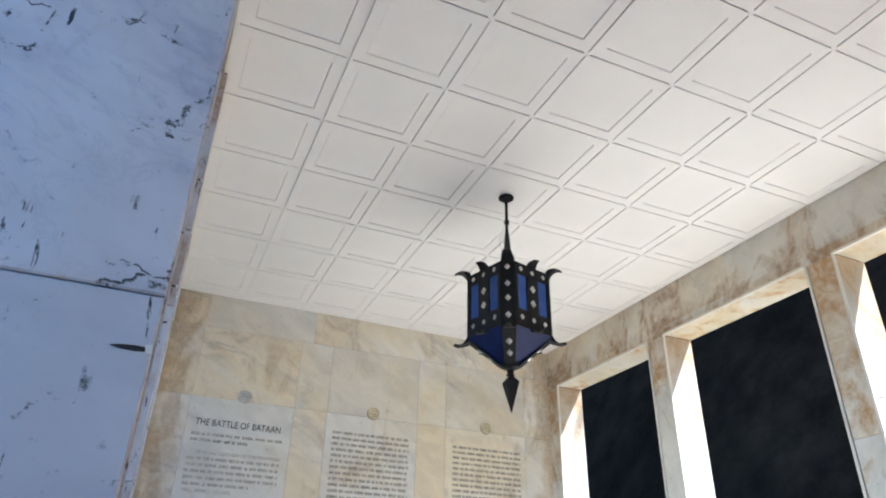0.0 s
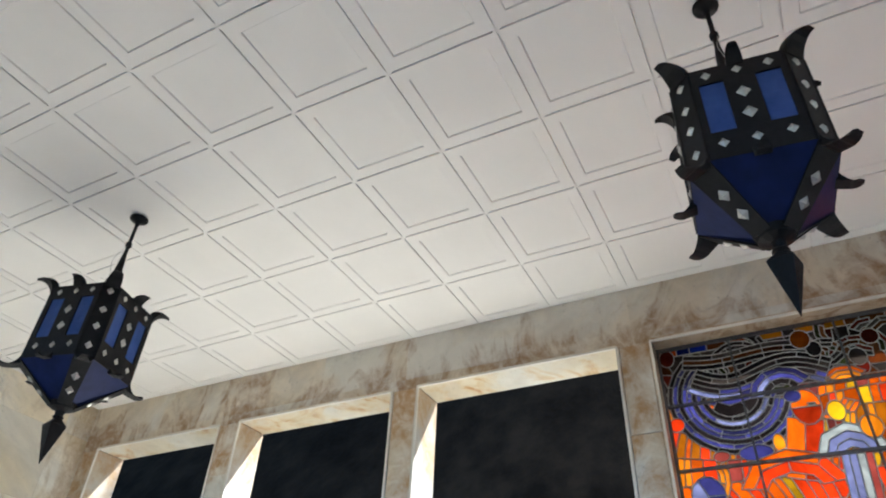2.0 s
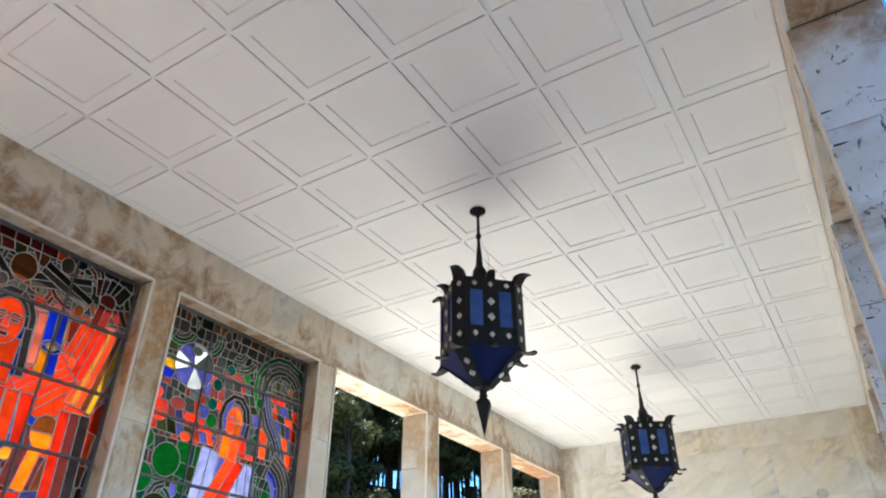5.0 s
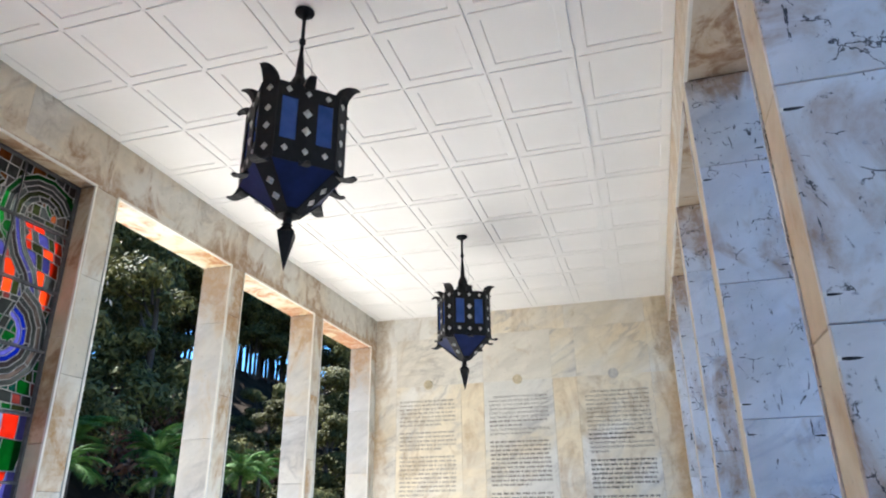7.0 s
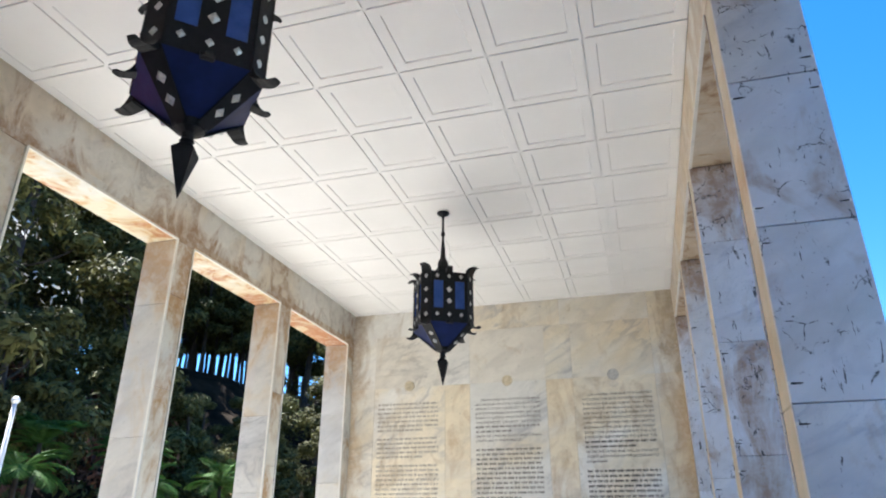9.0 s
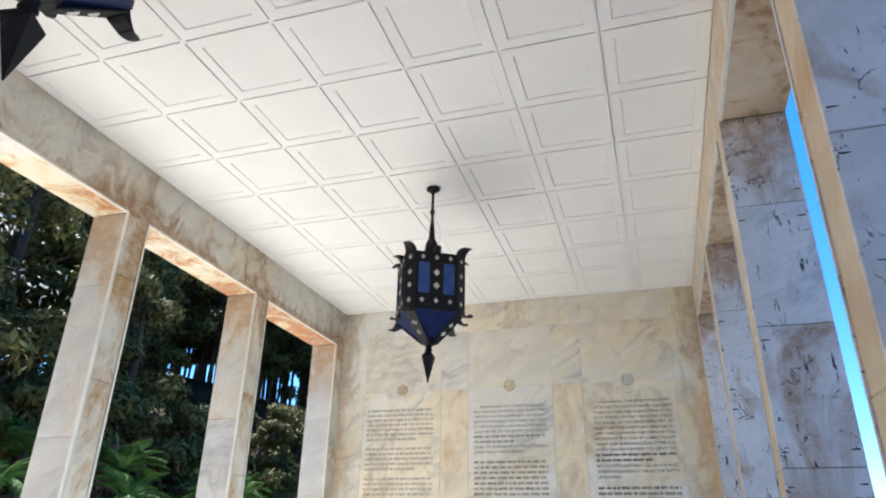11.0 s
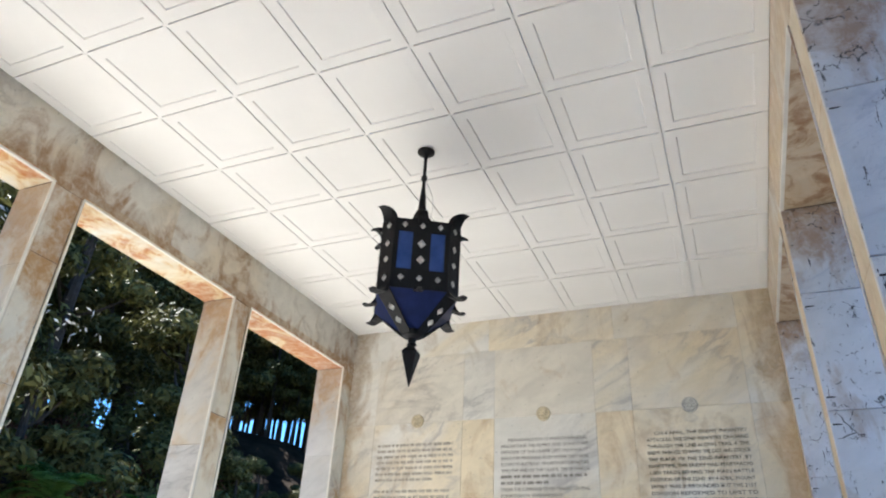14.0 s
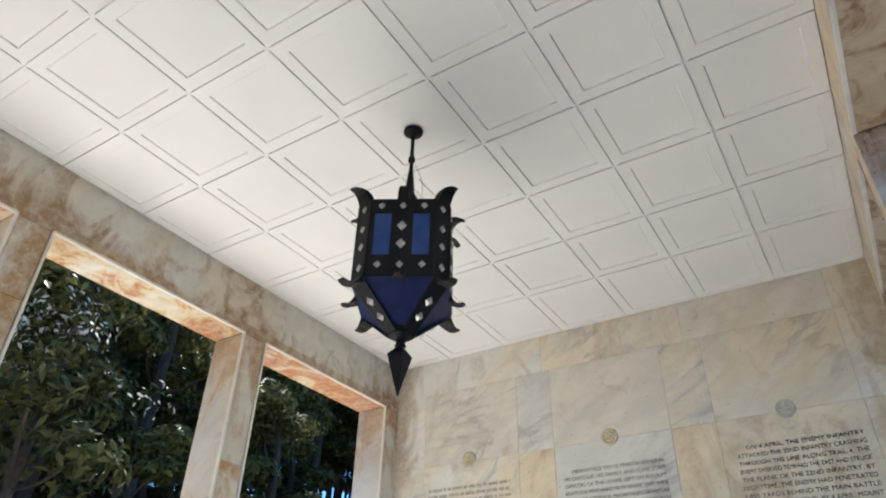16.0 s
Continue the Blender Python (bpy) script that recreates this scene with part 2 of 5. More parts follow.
def plain(name, colour, rough=0.7, metal=0.0, vary=0.12, scale=8.0, relief=0.15, dist=0.003):
    m, nt, b = material(name, rough, metal)
    vec, pos, rnd = place_vec(nt, 5.0)
    a = ramp(nt, noise_tex(nt, vec, scale, 6), (0.3, 1 - vary), (0.7, 1 + vary))
    c = mix(nt, 1.0, colour, a, "MULTIPLY")
    big = ramp(nt, noise_tex(nt, vec, scale * 0.13, 3), (0.35, 1 - vary), (0.65, 1.0))
    c = mix(nt, 1.0, c, big, "MULTIPLY")
    nt.links.new(c, b.inputs["Base Color"])
    bump(nt, b, noise_tex(nt, pos, scale * 6, 4), relief, dist)
    return m


PLASTER = plain("white_ceiling_board", (0.80, 0.79, 0.77), 0.75, 0, 0.03, 1.6, 0.05)
EDGE = plain("lit_edge_and_mortar", (0.80, 0.78, 0.72), 0.6, 0, 0.12, 6)
SLOT = plain("dark_empty_slot", (0.03, 0.028, 0.028), 0.9, 0, 0.3, 40)
CORE = plain("grey_mortar", (0.20, 0.18, 0.16), 0.9, 0, 0.2, 20)
CONCRETE = plain("roof_concrete", (0.42, 0.41, 0.39), 0.9, 0, 0.2, 5)
FLOORM = plain("worn_floor_marble", (0.60, 0.575, 0.515), 0.4, 0, 0.12, 3, 0.05)
PAVING = plain("pale_paving", (0.35, 0.333, 0.30), 0.8, 0, 0.2, 2.0, 0.2)
IRON = plain("black_wrought_iron", (0.013, 0.013, 0.0145), 0.55, 0.2, 0.3, 30, 0.5)
IRON.node_tree.nodes["Principled BSDF"].inputs["Specular IOR Level"].default_value = 0.22
STUD = plain("silvery_studs", (0.55, 0.55, 0.53), 0.35, 0.7, 0.25, 40, 0.2)
WIRE = plain("steel_wire", (0.5, 0.5, 0.5), 0.4, 0.9, 0.1, 40)
BAR = plain("grey_painted_iron", (0.13, 0.13, 0.135), 0.55, 0.2, 0.25, 30, 0.3)
LEAD = plain("lead_came", (0.52, 0.52, 0.50), 0.5, 0.1, 0.25, 40, 0.3)
INK = plain("dark_letter_paint", (0.07, 0.065, 0.06), 0.7, 0, 0.35, 60, 0.1)
WORN = plain("worn_letter_paint", (0.20, 0.185, 0.16), 0.7, 0, 0.4, 60, 0.1)
GREYED = plain("greyed_letter_paint", (0.31, 0.285, 0.24), 0.7, 0, 0.4, 60, 0.1)
FAINT = plain("faded_letter_paint", (0.44, 0.405, 0.34), 0.7, 0, 0.4, 60, 0.1)
BRONZE = plain("ochre_rosette_stone", (0.66, 0.57, 0.39), 0.6, 0.0, 0.3, 30, 0.5)
GREYSTONE = plain("grey_rosette_stone", (0.60, 0.58, 0.53), 0.6, 0.0, 0.25, 30, 0.5)
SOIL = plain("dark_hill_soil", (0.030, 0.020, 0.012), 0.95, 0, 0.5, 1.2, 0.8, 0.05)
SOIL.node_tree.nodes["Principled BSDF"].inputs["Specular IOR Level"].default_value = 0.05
BARK = plain("dark_bark", (0.06, 0.045, 0.035), 0.9, 0, 0.4, 9, 0.8, 0.02)
WHITE = plain("white_pole_paint", (0.75, 0.75, 0.73), 0.4, 0, 0.06, 5)


def leaf_material(name, dark, light):
    m, nt, b = material(name, 0.6)
    b.inputs["Specular IOR Level"].default_value = 0.05
    geo, info = nt.nodes.new("ShaderNodeNewGeometry"), nt.nodes.new("ShaderNodeObjectInfo")
    c = ramp(nt, geo.outputs["Random Per Island"], (0.0, dark), (1.0, light))
    t = ramp(nt, info.outputs["Random"], (0.0, 0.65), (1.0, 1.15))
    c = mix(nt, 1.0, c, t, "MULTIPLY")
    nt.links.new(c, b.inputs["Base Color"])
    tr = nt.nodes.new("ShaderNodeBsdfTranslucent")
    nt.links.new(c, tr.inputs[0])
    ms = nt.nodes.new("ShaderNodeMixShader")
    ms.inputs[0].default_value = 0.10
    nt.links.new(b.outputs[0], ms.inputs[1])
    nt.links.new(tr.outputs[0], ms.inputs[2])
    nt.links.new(ms.outputs[0], nt.nodes["Material Output"].inputs[0])
    return m


LEAF = leaf_material("tree_leaves", (0.040, 0.043, 0.017), (0.16, 0.155, 0.056))
PALM = leaf_material("palm_leaves", (0.035, 0.09, 0.02), (0.10, 0.19, 0.045))
BLOSSOM = leaf_material("pale_blossom", (0.45, 0.42, 0.36), (0.7, 0.68, 0.62))
DRYLEAF = leaf_material("dry_red_leaves", (0.10, 0.045, 0.03), (0.2, 0.10, 0.06))


def stained(name, colour, streak=0.35):
    """Opal glass that glows with the daylight on its far side."""
    m, nt, b = material(name, 0.12)
    vec, pos, rnd = place_vec(nt, 4.0)
    s = ramp(nt, noise_tex(nt, vec, 9, 3, 0.5, 1.2), (0.3, 1 - streak), (0.7, 1.0))
    r = ramp(nt, rnd, (0.0, 0.48), (1.0, 1.0))
    c = mix(nt, 1.0, mix(nt, 1.0, colour, s, "MULTIPLY"), r, "MULTIPLY")
    tr = nt.nodes.new("ShaderNodeBsdfTranslucent")
    nt.links.new(c, tr.inputs[0])
    b.inputs["Base Color"].default_value = (*[x * 0.15 for x in colour], 1)
    ms = nt.nodes.new("ShaderNodeMixShader")
    ms.inputs[0].default_value = 0.88
    nt.links.new(b.outputs[0], ms.inputs[1])
    nt.links.new(tr.outputs[0], ms.inputs[2])
    nt.links.new(ms.outputs[0], nt.nodes["Material Output"].inputs[0])
    return m


GLASS = {n: stained("glass_" + n, c) for n, c in dict(
    red=(0.80, 0.125, 0.05), scarlet=(0.84, 0.19, 0.055), orange=(0.86, 0.32, 0.03), amber=(0.80, 0.42, 0.05),
    yellow=(0.86, 0.62, 0.06), brown=(0.35, 0.165, 0.07), maroon=(0.33, 0.085, 0.06), smoke=(0.115, 0.10, 0.10),
    char=(0.22, 0.195, 0.18), violet=(0.20, 0.20, 0.44), lilac=(0.38, 0.40, 0.57), blue=(0.05, 0.10, 0.50), sky=(0.07, 0.34, 0.70),
    white=(0.78, 0.82, 0.82), green=(0.05, 0.27, 0.08), teal=(0.04, 0.19, 0.16), olive=(0.12, 0.14, 0.07),
    slate=(0.19, 0.205, 0.20), rose=(0.45, 0.18, 0.16), pink=(0.72, 0.32, 0.25)).items()}


def lantern_glass(name, dark, light, rough, clear):
    m, nt, b = material(name, rough)
    b.inputs["Transmission Weight"].default_value = clear
    b.inputs["Specular IOR Level"].default_value = 0.2
    vec, pos, rnd = place_vec(nt)
    nt.links.new(ramp(nt, noise_tex(nt, pos, 9, 3), (0.3, dark), (0.7, light)), b.inputs["Base Color"])
    bump(nt, b, noise_tex(nt, pos, 25, 2), 0.2)
    return m


BLUE = lantern_glass("blue_lantern_glass", (0.034, 0.08, 0.28), (0.058, 0.122, 0.40), 0.25, 0.1)
NAVY = lantern_glass("navy_lantern_glass", (0.007, 0.013, 0.055), (0.012, 0.022, 0.095), 0.4, 0.0)


# ---------------------------------------------------------------- mesh helpers
def mesh_ob(name, verts, faces, mat, parent=None, label="", smooth=False):
    me = bpy.data.meshes.new(name)
    me.from_pydata([tuple(v) for v in verts], [], faces)
    me.materials.append(mat)
    if smooth:
        me.polygons.foreach_set("use_smooth", [True] * len(me.polygons))
    me.update()
    ob = new(name, me)
    ob.parent = parent
    return tagged(ob, label)


def part(name, bm, mat, parent=None, label="", smooth=False):
    me = bpy.data.meshes.new(name)
    bmesh.ops.recalc_face_normals(bm, faces=bm.faces)
    bm.to_mesh(me)
    bm.free()
    me.materials.append(mat)
    if smooth:
        me.polygons.foreach_set("use_smooth", [True] * len(me.polygons))
    ob = new(name, me)
    ob.parent = parent
    return tagged(ob, label)


def box_data(x0, x1, y0, y1, z0, z1):
    v = [(x, y, z) for x in (x0, x1) for y in (y0, y1) for z in (z0, z1)]
    f = [(0, 1, 3, 2), (4, 6, 7, 5), (0, 4, 5, 1), (2, 3, 7, 6), (0, 2, 6, 4), (1, 5, 7, 3)]
    return v, f


def box(name, x0, x1, y0, y1, z0, z1, mat, parent=None, label=""):
    return mesh_ob(name, *box_data(x0, x1, y0, y1, z0, z1), mat, parent, label)


def slab(o, u, v, n, w, h, mat, parent, thick=0.02, cham=0.003, gap=0.0015, name="slab"):
    """A stone slab: o is its corner on the wall's core, u and v run along it, n stands out of it."""
    o, u, v, n = Vector(o), Vector(u), Vector(v), Vector(n)
    c = gap + cham
    ring = lambda g, d: [o + u * a + v * b + n * d for a, b in ((g, g), (w - g, g), (w - g, h - g), (g, h - g))]
    verts = ring(gap, 0) + ring(gap, thick - cham) + ring(c, thick)
    faces = [(a + i, a + (i + 1) % 4, a + 4 + (i + 1) % 4, a + 4 + i) for a in (0, 4) for i in range(4)] + [(8, 9, 10, 11), (3, 2, 1, 0)]
    if u.cross(v).dot(n) < 0:
        faces = [f[::-1] for f in faces]
    return mesh_ob(name, verts, faces, mat, parent)


def ring_solid(bm, profile, sides=24, centre=(0, 0, 0), turn=0.0):
    """A turned solid from rows of (radius, z)."""
    rows = []
    for r, z in profile:
        rows.append([bm.verts.new((centre[0] + r * math.cos(turn + 2 * math.pi * i / sides), centre[1] + r * math.sin(turn + 2 * math.pi * i / sides), centre[2] + z)) for i in range(sides)])
    for a, b in zip(rows, rows[1:]):
        for i in range(sides):
            bm.faces.new((a[i], a[(i + 1) % sides], b[(i + 1) % sides], b[i]))
    bm.faces.new(rows[0][::-1])
    bm.faces.new(rows[-1])


def extrude_poly(bm, pts, d):
    """A flat outline given as points, thickened by the vector d."""
    a = [bm.verts.new(p) for p in pts]
    b = [bm.verts.new(Vector(p) + d) for p in pts]
    bm.faces.new(a)
    bm.faces.new(b[::-1])
    for i in range(len(a)):
        bm.faces.new((a[i], b[i], b[(i + 1) % len(a)], a[(i + 1) % len(a)]))


# ---------------------------------------------------------------- floor, roof, ceiling
floor = box("floor", -5.0, 0.8, YS - 0.4, YN + 0.4, -0.15, 0.0, FLOORM)
tagged(floor, "worn pale marble floor of the open hall", "floor", kind="structure")
terrace = box("pavement", -9.0, 1.2, YS - 4.0, YN + 5.0, -0.30, -0.15, PAVING)
tagged(terrace, "pale stone terrace round the hall", "pavement", kind="structure")
# unseen court, added pale to bounce sun onto the ceiling's east side
court = box("pavement_east", 1.2, 12.0, YS - 4.0, YN + 5.0, -0.32, -0.17, plain("pale_bounce_paving", (0.64, 0.63, 0.60), 0.85, 0, 0.25, 1.5, 0.2))
tagged(court, "unseen pale court paving, added to bounce sunlight into the hall", "pavement", kind="structure")
roof = box("roof", XWO - 0.02, XEO + 0.02, YS - 0.36, YN + 0.36, CZ + 0.12, CZ + 0.45, CONCRETE)
tagged(roof, "flat concrete roof slab over the hall", "roof", kind="structure")


def build_ceiling():
    """Square boards with a groove round each and a shallow sunk field; the grooves stop short at the crossings."""
    verts, faces = [], []

    def quad(*pts):
        k = len(verts)
        verts.extend(pts)
        faces.append(tuple(range(k, k + len(pts))))

    g, cr, ins, up, gd = 0.0055, 0.022, 0.078, 0.008, 0.013
    xs = [XW] + [-T * i for i in range(6, 0, -1)] + [XE]
    rows = [YN] + [-T * k for k in range(0, 28) if -T * k > YS + 0.1] + [YS]
    if rows[0] - rows[1] < 0.25:
        rows.pop(1)
    rows = rows[::-1]
    for x0, x1 in zip(xs, xs[1:]):
        for y0, y1 in zip(rows, rows[1:]):
            a0, a1, b0, b1 = x0 + g, x1 - g, y0 + g, y1 - g
            i0, i1, j0, j1 = x0 + ins, x1 - ins, y0 + ins, y1 - ins
            z = CZ
            o = [(a0, b0, z), (a1, b0, z), (a1, b1, z), (a0, b1, z)]
            i = [(i0, j0, z), (i1, j0, z), (i1, j1, z), (i0, j1, z)]
            s = 0.005
            t = [(i0 + s, j0 + s, z + up), (i1 - s, j0 + s, z + up), (i1 - s, j1 - s, z + up), (i0 + s, j1 - s, z + up)]
            for k in range(4):
                l = (k + 1) % 4
                quad(o[l], o[k], i[k], i[l])
                quad(i[l], i[k], t[k], t[l])
            quad(t[3], t[2], t[1], t[0])
            # groove walls
            for k in range(4):
                l = (k + 1) % 4
                quad(o[k], o[l], (*o[l][:2], z + gd), (*o[k][:2], z + gd))
    quad((XW, YS, CZ + gd), (XW, YN, CZ + gd), (XE, YN, CZ + gd), (XE, YS, CZ + gd))
    for x in xs[1:-1]:
        for y in rows[1:-1]:
            quad((x - cr, y - g, CZ + 0.001), (x - cr, y + g, CZ + 0.001), (x + cr, y + g, CZ + 0.001), (x + cr, y - g, CZ + 0.001))
            quad((x - g, y - cr, CZ + 0.0015), (x - g, y + cr, CZ + 0.0015), (x + g, y + cr, CZ + 0.0015), (x + g, y - cr, CZ + 0.0015))
    # the backs of the boards
    b, f = box_data(XW, XE, YS, YN, CZ + 0.03, CZ + 0.115)
    k = len(verts)
    verts.extend(b)
    faces.extend(tuple(i + k for i in q) for q in f)
    ob = mesh_ob("ceiling", verts, faces, PLASTER)
    return tagged(ob, "white coffered ceiling of square boards with sunk fields", "ceiling", kind="structure")


build_ceiling()


# ---------------------------------------------------------------- colonnades
def clamp(x, e, y, n, z, size, parent):
    """A narrow slot cut in from the edge of a slab for a clamp, with a white plug of mortar at its mouth."""
    bm = bmesh.new()
    pts = [(0.0, -0.004), (0.020, -0.006), (0.045, -0.0045), (0.062, 0.0), (0.045, 0.0035), (0.020, 0.005), (0.0, 0.004)]
    extrude_poly(bm, [Vector((x + e * (0.008 + u * size), y - n * 0.004, z + v * size)) for u, v in pts], Vector((0, n * 0.0052, 0)))
    slot = part("clamp_slot", bm, SLOT, parent)
    bm = bmesh.new()
    extrude_poly(bm, [Vector((x + e * u, y - n * 0.004, z + v)) for u, v in ((0.0, -0.007), (0.009, -0.005), (0.011, 0.006), (0.002, 0.008))], Vector((0, n * 0.0065, 0)))
    part("mortar_plug", bm, EDGE, parent)
    return slot


def glazed(y):
    """Whether the west bay at this place holds stained glass."""
    return PIL[GLASS_BAYS[-1]] < y < PIL[GLASS_BAYS[0] - 1]


def build_side(side):
    west = side == "west"
    lz = LZ if west else LZE
    xi, xo = (XW, XWO) if west else (XE, XEO)
    n = 1 if west else -1                      # towards the hall
    xin, xout = xi - n * 0.02, xo + n * 0.02     # core faces
    lo, hi = min(xin, xout), max(xin, xout)
    rng = random.Random(5 if west else 9)
    face, jamb = (FACE, JAMB) if west else (STRIP, PIER)
    beam = box("beam_" + side, lo, hi, YS - 0.3, YN + 0.3, lz + 0.02, CZ + 0.115, CORE)
    tagged(beam, "stained cream marble beam over the openings", "beam", kind="structure")
    # beam cladding: upper course, narrow lower course, soffits
    ys = sorted([YN - 0.0] + [p + d for p in PIL for d in (0.0,)] + [YS])
    for y0, y1 in zip(ys, ys[1:]):
        cuts = [y0, y0 + (y1 - y0) * rng.uniform(0.42, 0.58), y1]
        for a, b in zip(cuts, cuts[1:]):
            slab((xin, a, lz + 0.085), (0, 1, 0), (0, 0, 1), (n, 0, 0), b - a, CZ - lz - 0.085 + 0.05, BEAM if west else WARMCREAM, beam, cham=0.0012, gap=0.0003)
            slab((xout, a, lz + 0.0), (0, 1, 0), (0, 0, 1), (-n, 0, 0), b - a, CZ - lz + 0.4, JAMB, beam)
        slab((xin, y0, lz + 0.0), (0, 1, 0), (0, 0, 1), (n, 0, 0), y1 - y0, 0.085, BEAM if west else WARMCREAM, beam, thick=0.022, cham=0.0015, gap=0.0003)
    edges = sorted([YN] + PIL + [YS])
    for k, (y0, y1) in enumerate(zip(edges, edges[1:])):
        a = y0 + (PW / 2 if y0 > YS + 0.01 else 0.22)
        b = y1 - (PW / 2 if y1 < YN - 0.01 else 0.22)
        x0 = min(xi + n * 0.008, xo)
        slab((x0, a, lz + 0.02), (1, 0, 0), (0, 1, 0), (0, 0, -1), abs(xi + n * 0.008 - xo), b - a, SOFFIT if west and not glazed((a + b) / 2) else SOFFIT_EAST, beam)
        # pale strip along the soffit's arris, the sun's gleam put into its colour
        if not west:
            box("edge_strip", XE - 0.009, XE + 0.012, a - 0.01, b + 0.01, LZE - 0.003, LZE + 0.009, EDGE, beam)
        else:
            box("edge_strip", XW - 0.012, XW + 0.010, a - 0.01, b + 0.01, LZ - 0.003, LZ + 0.010, EDGE, beam)
    # pillars
    spans = [(p - PW / 2, p + PW / 2) for p in PIL] + [(YN - 0.22, YN + 0.28), (YS - 0.28, YS + 0.22)]
    for y0, y1 in spans:
        core = box("pillar", lo, hi, y0 + 0.02, y1 - 0.02, 0.0, lz + 0.02, CORE)
        tagged(core, "marble-clad pillar with stained joints" if west else "pillar clad in cracked white marble slabs", "pillar", "colonnade pillars", "structure")
        joints = [0.0, 0.485, 1.185, 1.885, 2.585, 3.285, lz]
        for fx, fy, which in ((n, 0, face), (-n, 0, jamb), (0, 1, jamb), (0, -1, jamb)):
            if fy:
                if (fy > 0 and y1 > YN) or (fy < 0 and y0 < YS):
                    continue
            z = 0.0
            while z < lz - 0.001:
                h = rng.uniform(0.7, 1.15)
                if lz - z - h < 0.45:
                    h = lz - z
                if not west:
                    h = next(q for q in joints if q > z + 0.01) - z
                if fx:
                    slab((xin if fx == n else xout, y0 + 0.021, z), (0, 1, 0), (0, 0, 1), (fx, 0, 0), y1 - y0 - 0.042, h, which, core)
                else:
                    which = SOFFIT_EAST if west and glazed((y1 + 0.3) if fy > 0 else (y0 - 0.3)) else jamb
                    x0 = min(xi + n * 0.007, xo)
                    slab((x0, (y1 - 0.02) if fy > 0 else (y0 + 0.02), z), (1, 0, 0), (0, 0, 1), (0, fy, 0), abs(xi + n * 0.007 - xo), h, which, core)
                z += h
        if west:
            # thin strips of slab edge round each opening, sunlit gleam put into their colour
            for y, e in ((y0, 1), (y1, -1)):
                if YS < y < YN:
                    box("edge_strip", XW - 0.012, XW + 0.006, min(y, y + e * 0.011) - 0.0022, max(y, y + e * 0.011) + 0.0022, 0.0, lz - 0.004, EDGE, core)
        else:
            for fy in (1, -1):
                if (fy > 0 and y1 > YN) or (fy < 0 and y0 < YS):
                    continue
                for z in joints[2:-1]:
                    for x, e in ((XE - 0.006, 1), (XEO - 0.004, -1)):
                        for up in (0.082, -0.080):
                            if rng.random() < 0.78:
                                clamp(x, e, (y1 if fy > 0 else y0), fy, z + up + rng.uniform(-0.01, 0.01), rng.uniform(0.6, 0.95), core)

build_side("west")
build_side("east")


# ---------------------------------------------------------------- end walls with the inscriptions
PANELS = (-3.437, -2.114, -0.788)


def build_end(side):
    north = side == "north"
    y, n = (YN, -1) if north else (YS, 1)
    core = box("wall_" + side, XW - 0.3, XE + 0.3, min(y - n * 0.02, y - n * 0.32), max(y - n * 0.02, y - n * 0.32), 0.0, CZ + 0.115, CORE)
    tagged(core, "veined cream marble end wall carved with inscriptions", "wall", kind="structure")
    yc = y - n * 0.02
    rng = random.Random(3 if north else 4)
    xs = [XW - 0.02]
    for c in PANELS:
        xs += [c - 0.495, c + 0.495]
    xs.append(XE + 0.02)
    for z0, z1, cut in ((3.955, CZ + 0.05, False), (3.25, 3.955, True), (1.62, 3.25, True), (0.0, 1.62, True)):
        row = xs if cut else [XW - 0.02, -3.98, -2.68, -1.40, -0.29, XE + 0.02]
        for i, (a, b) in enumerate(zip(row, row[1:])):
            stone = WARMCREAM if cut and (i % 2 == 0) == (z0 < 3) and rng.random() < 0.8 else CREAM
            slab((a, yc, z0), (1, 0, 0), (0, 0, 1), (0, n, 0), b - a, z1 - z0, stone, core, cham=0.0015, gap=0.0008)
    return core


wall_n, wall_s = build_end("north"), build_end("south")


def rosette(x, y, z, n, mat):
    """A carved round boss with a raised rim and petals, on the wall."""
    bm = bmesh.new()
    ring_solid(bm, [(0.068, 0.0), (0.068, 0.012), (0.060, 0.018), (0.052, 0.010), (0.030, 0.010)], 28)
    base = part("rosette", bm, mat, smooth=True)
    bm = bmesh.new()
    for k in range(8):
        a = 2 * math.pi * k / 8
        bmesh.ops.create_uvsphere(bm, u_segments=8, v_segments=5, radius=1.0, matrix=Matrix.Translation((0.033 * math.cos(a), 0.033 * math.sin(a), 0.012)) @ Matrix.Rotation(a, 4, "Z") @ Matrix.Diagonal((0.018, 0.010, 0.006, 1)))
    bmesh.ops.create_uvsphere(bm, u_segments=10, v_segments=6, radius=1.0, matrix=Matrix.Translation((0, 0, 0.013)) @ Matrix.Diagonal((0.012, 0.012, 0.009, 1)))
    part("petals", bm, mat, base, smooth=True)
    base.matrix_world = pose(x, y, z, 90 if n < 0 else -90, 0, 0)
    return tagged(base, "small carved round rosette on the marble wall", "rosette", "wall rosettes")


for i, c in enumerate(PANELS):
    rosette(c, YN, 3.266, -1, GREYSTONE if i == 2 else BRONZE)
    rosette(c, YS, 3.295, 1, GREYSTONE if i == 2 else BRONZE)


def text_mesh(words, size):
    cu = bpy.data.curves.new("line", "FONT")
    cu.body, cu.size, cu.resolution_u, cu.extrude = words, size, 2, 0.0012
    tmp = bpy.data.objects.new("line", cu)
    scene.collection.objects.link(tmp)
    bpy.context.view_layer.update()
    me = bpy.data.meshes.new_from_object(tmp.evaluated_get(bpy.context.evaluated_depsgraph_get()))
    bpy.data.objects.remove(tmp)
    bpy.data.curves.remove(cu)
    return me


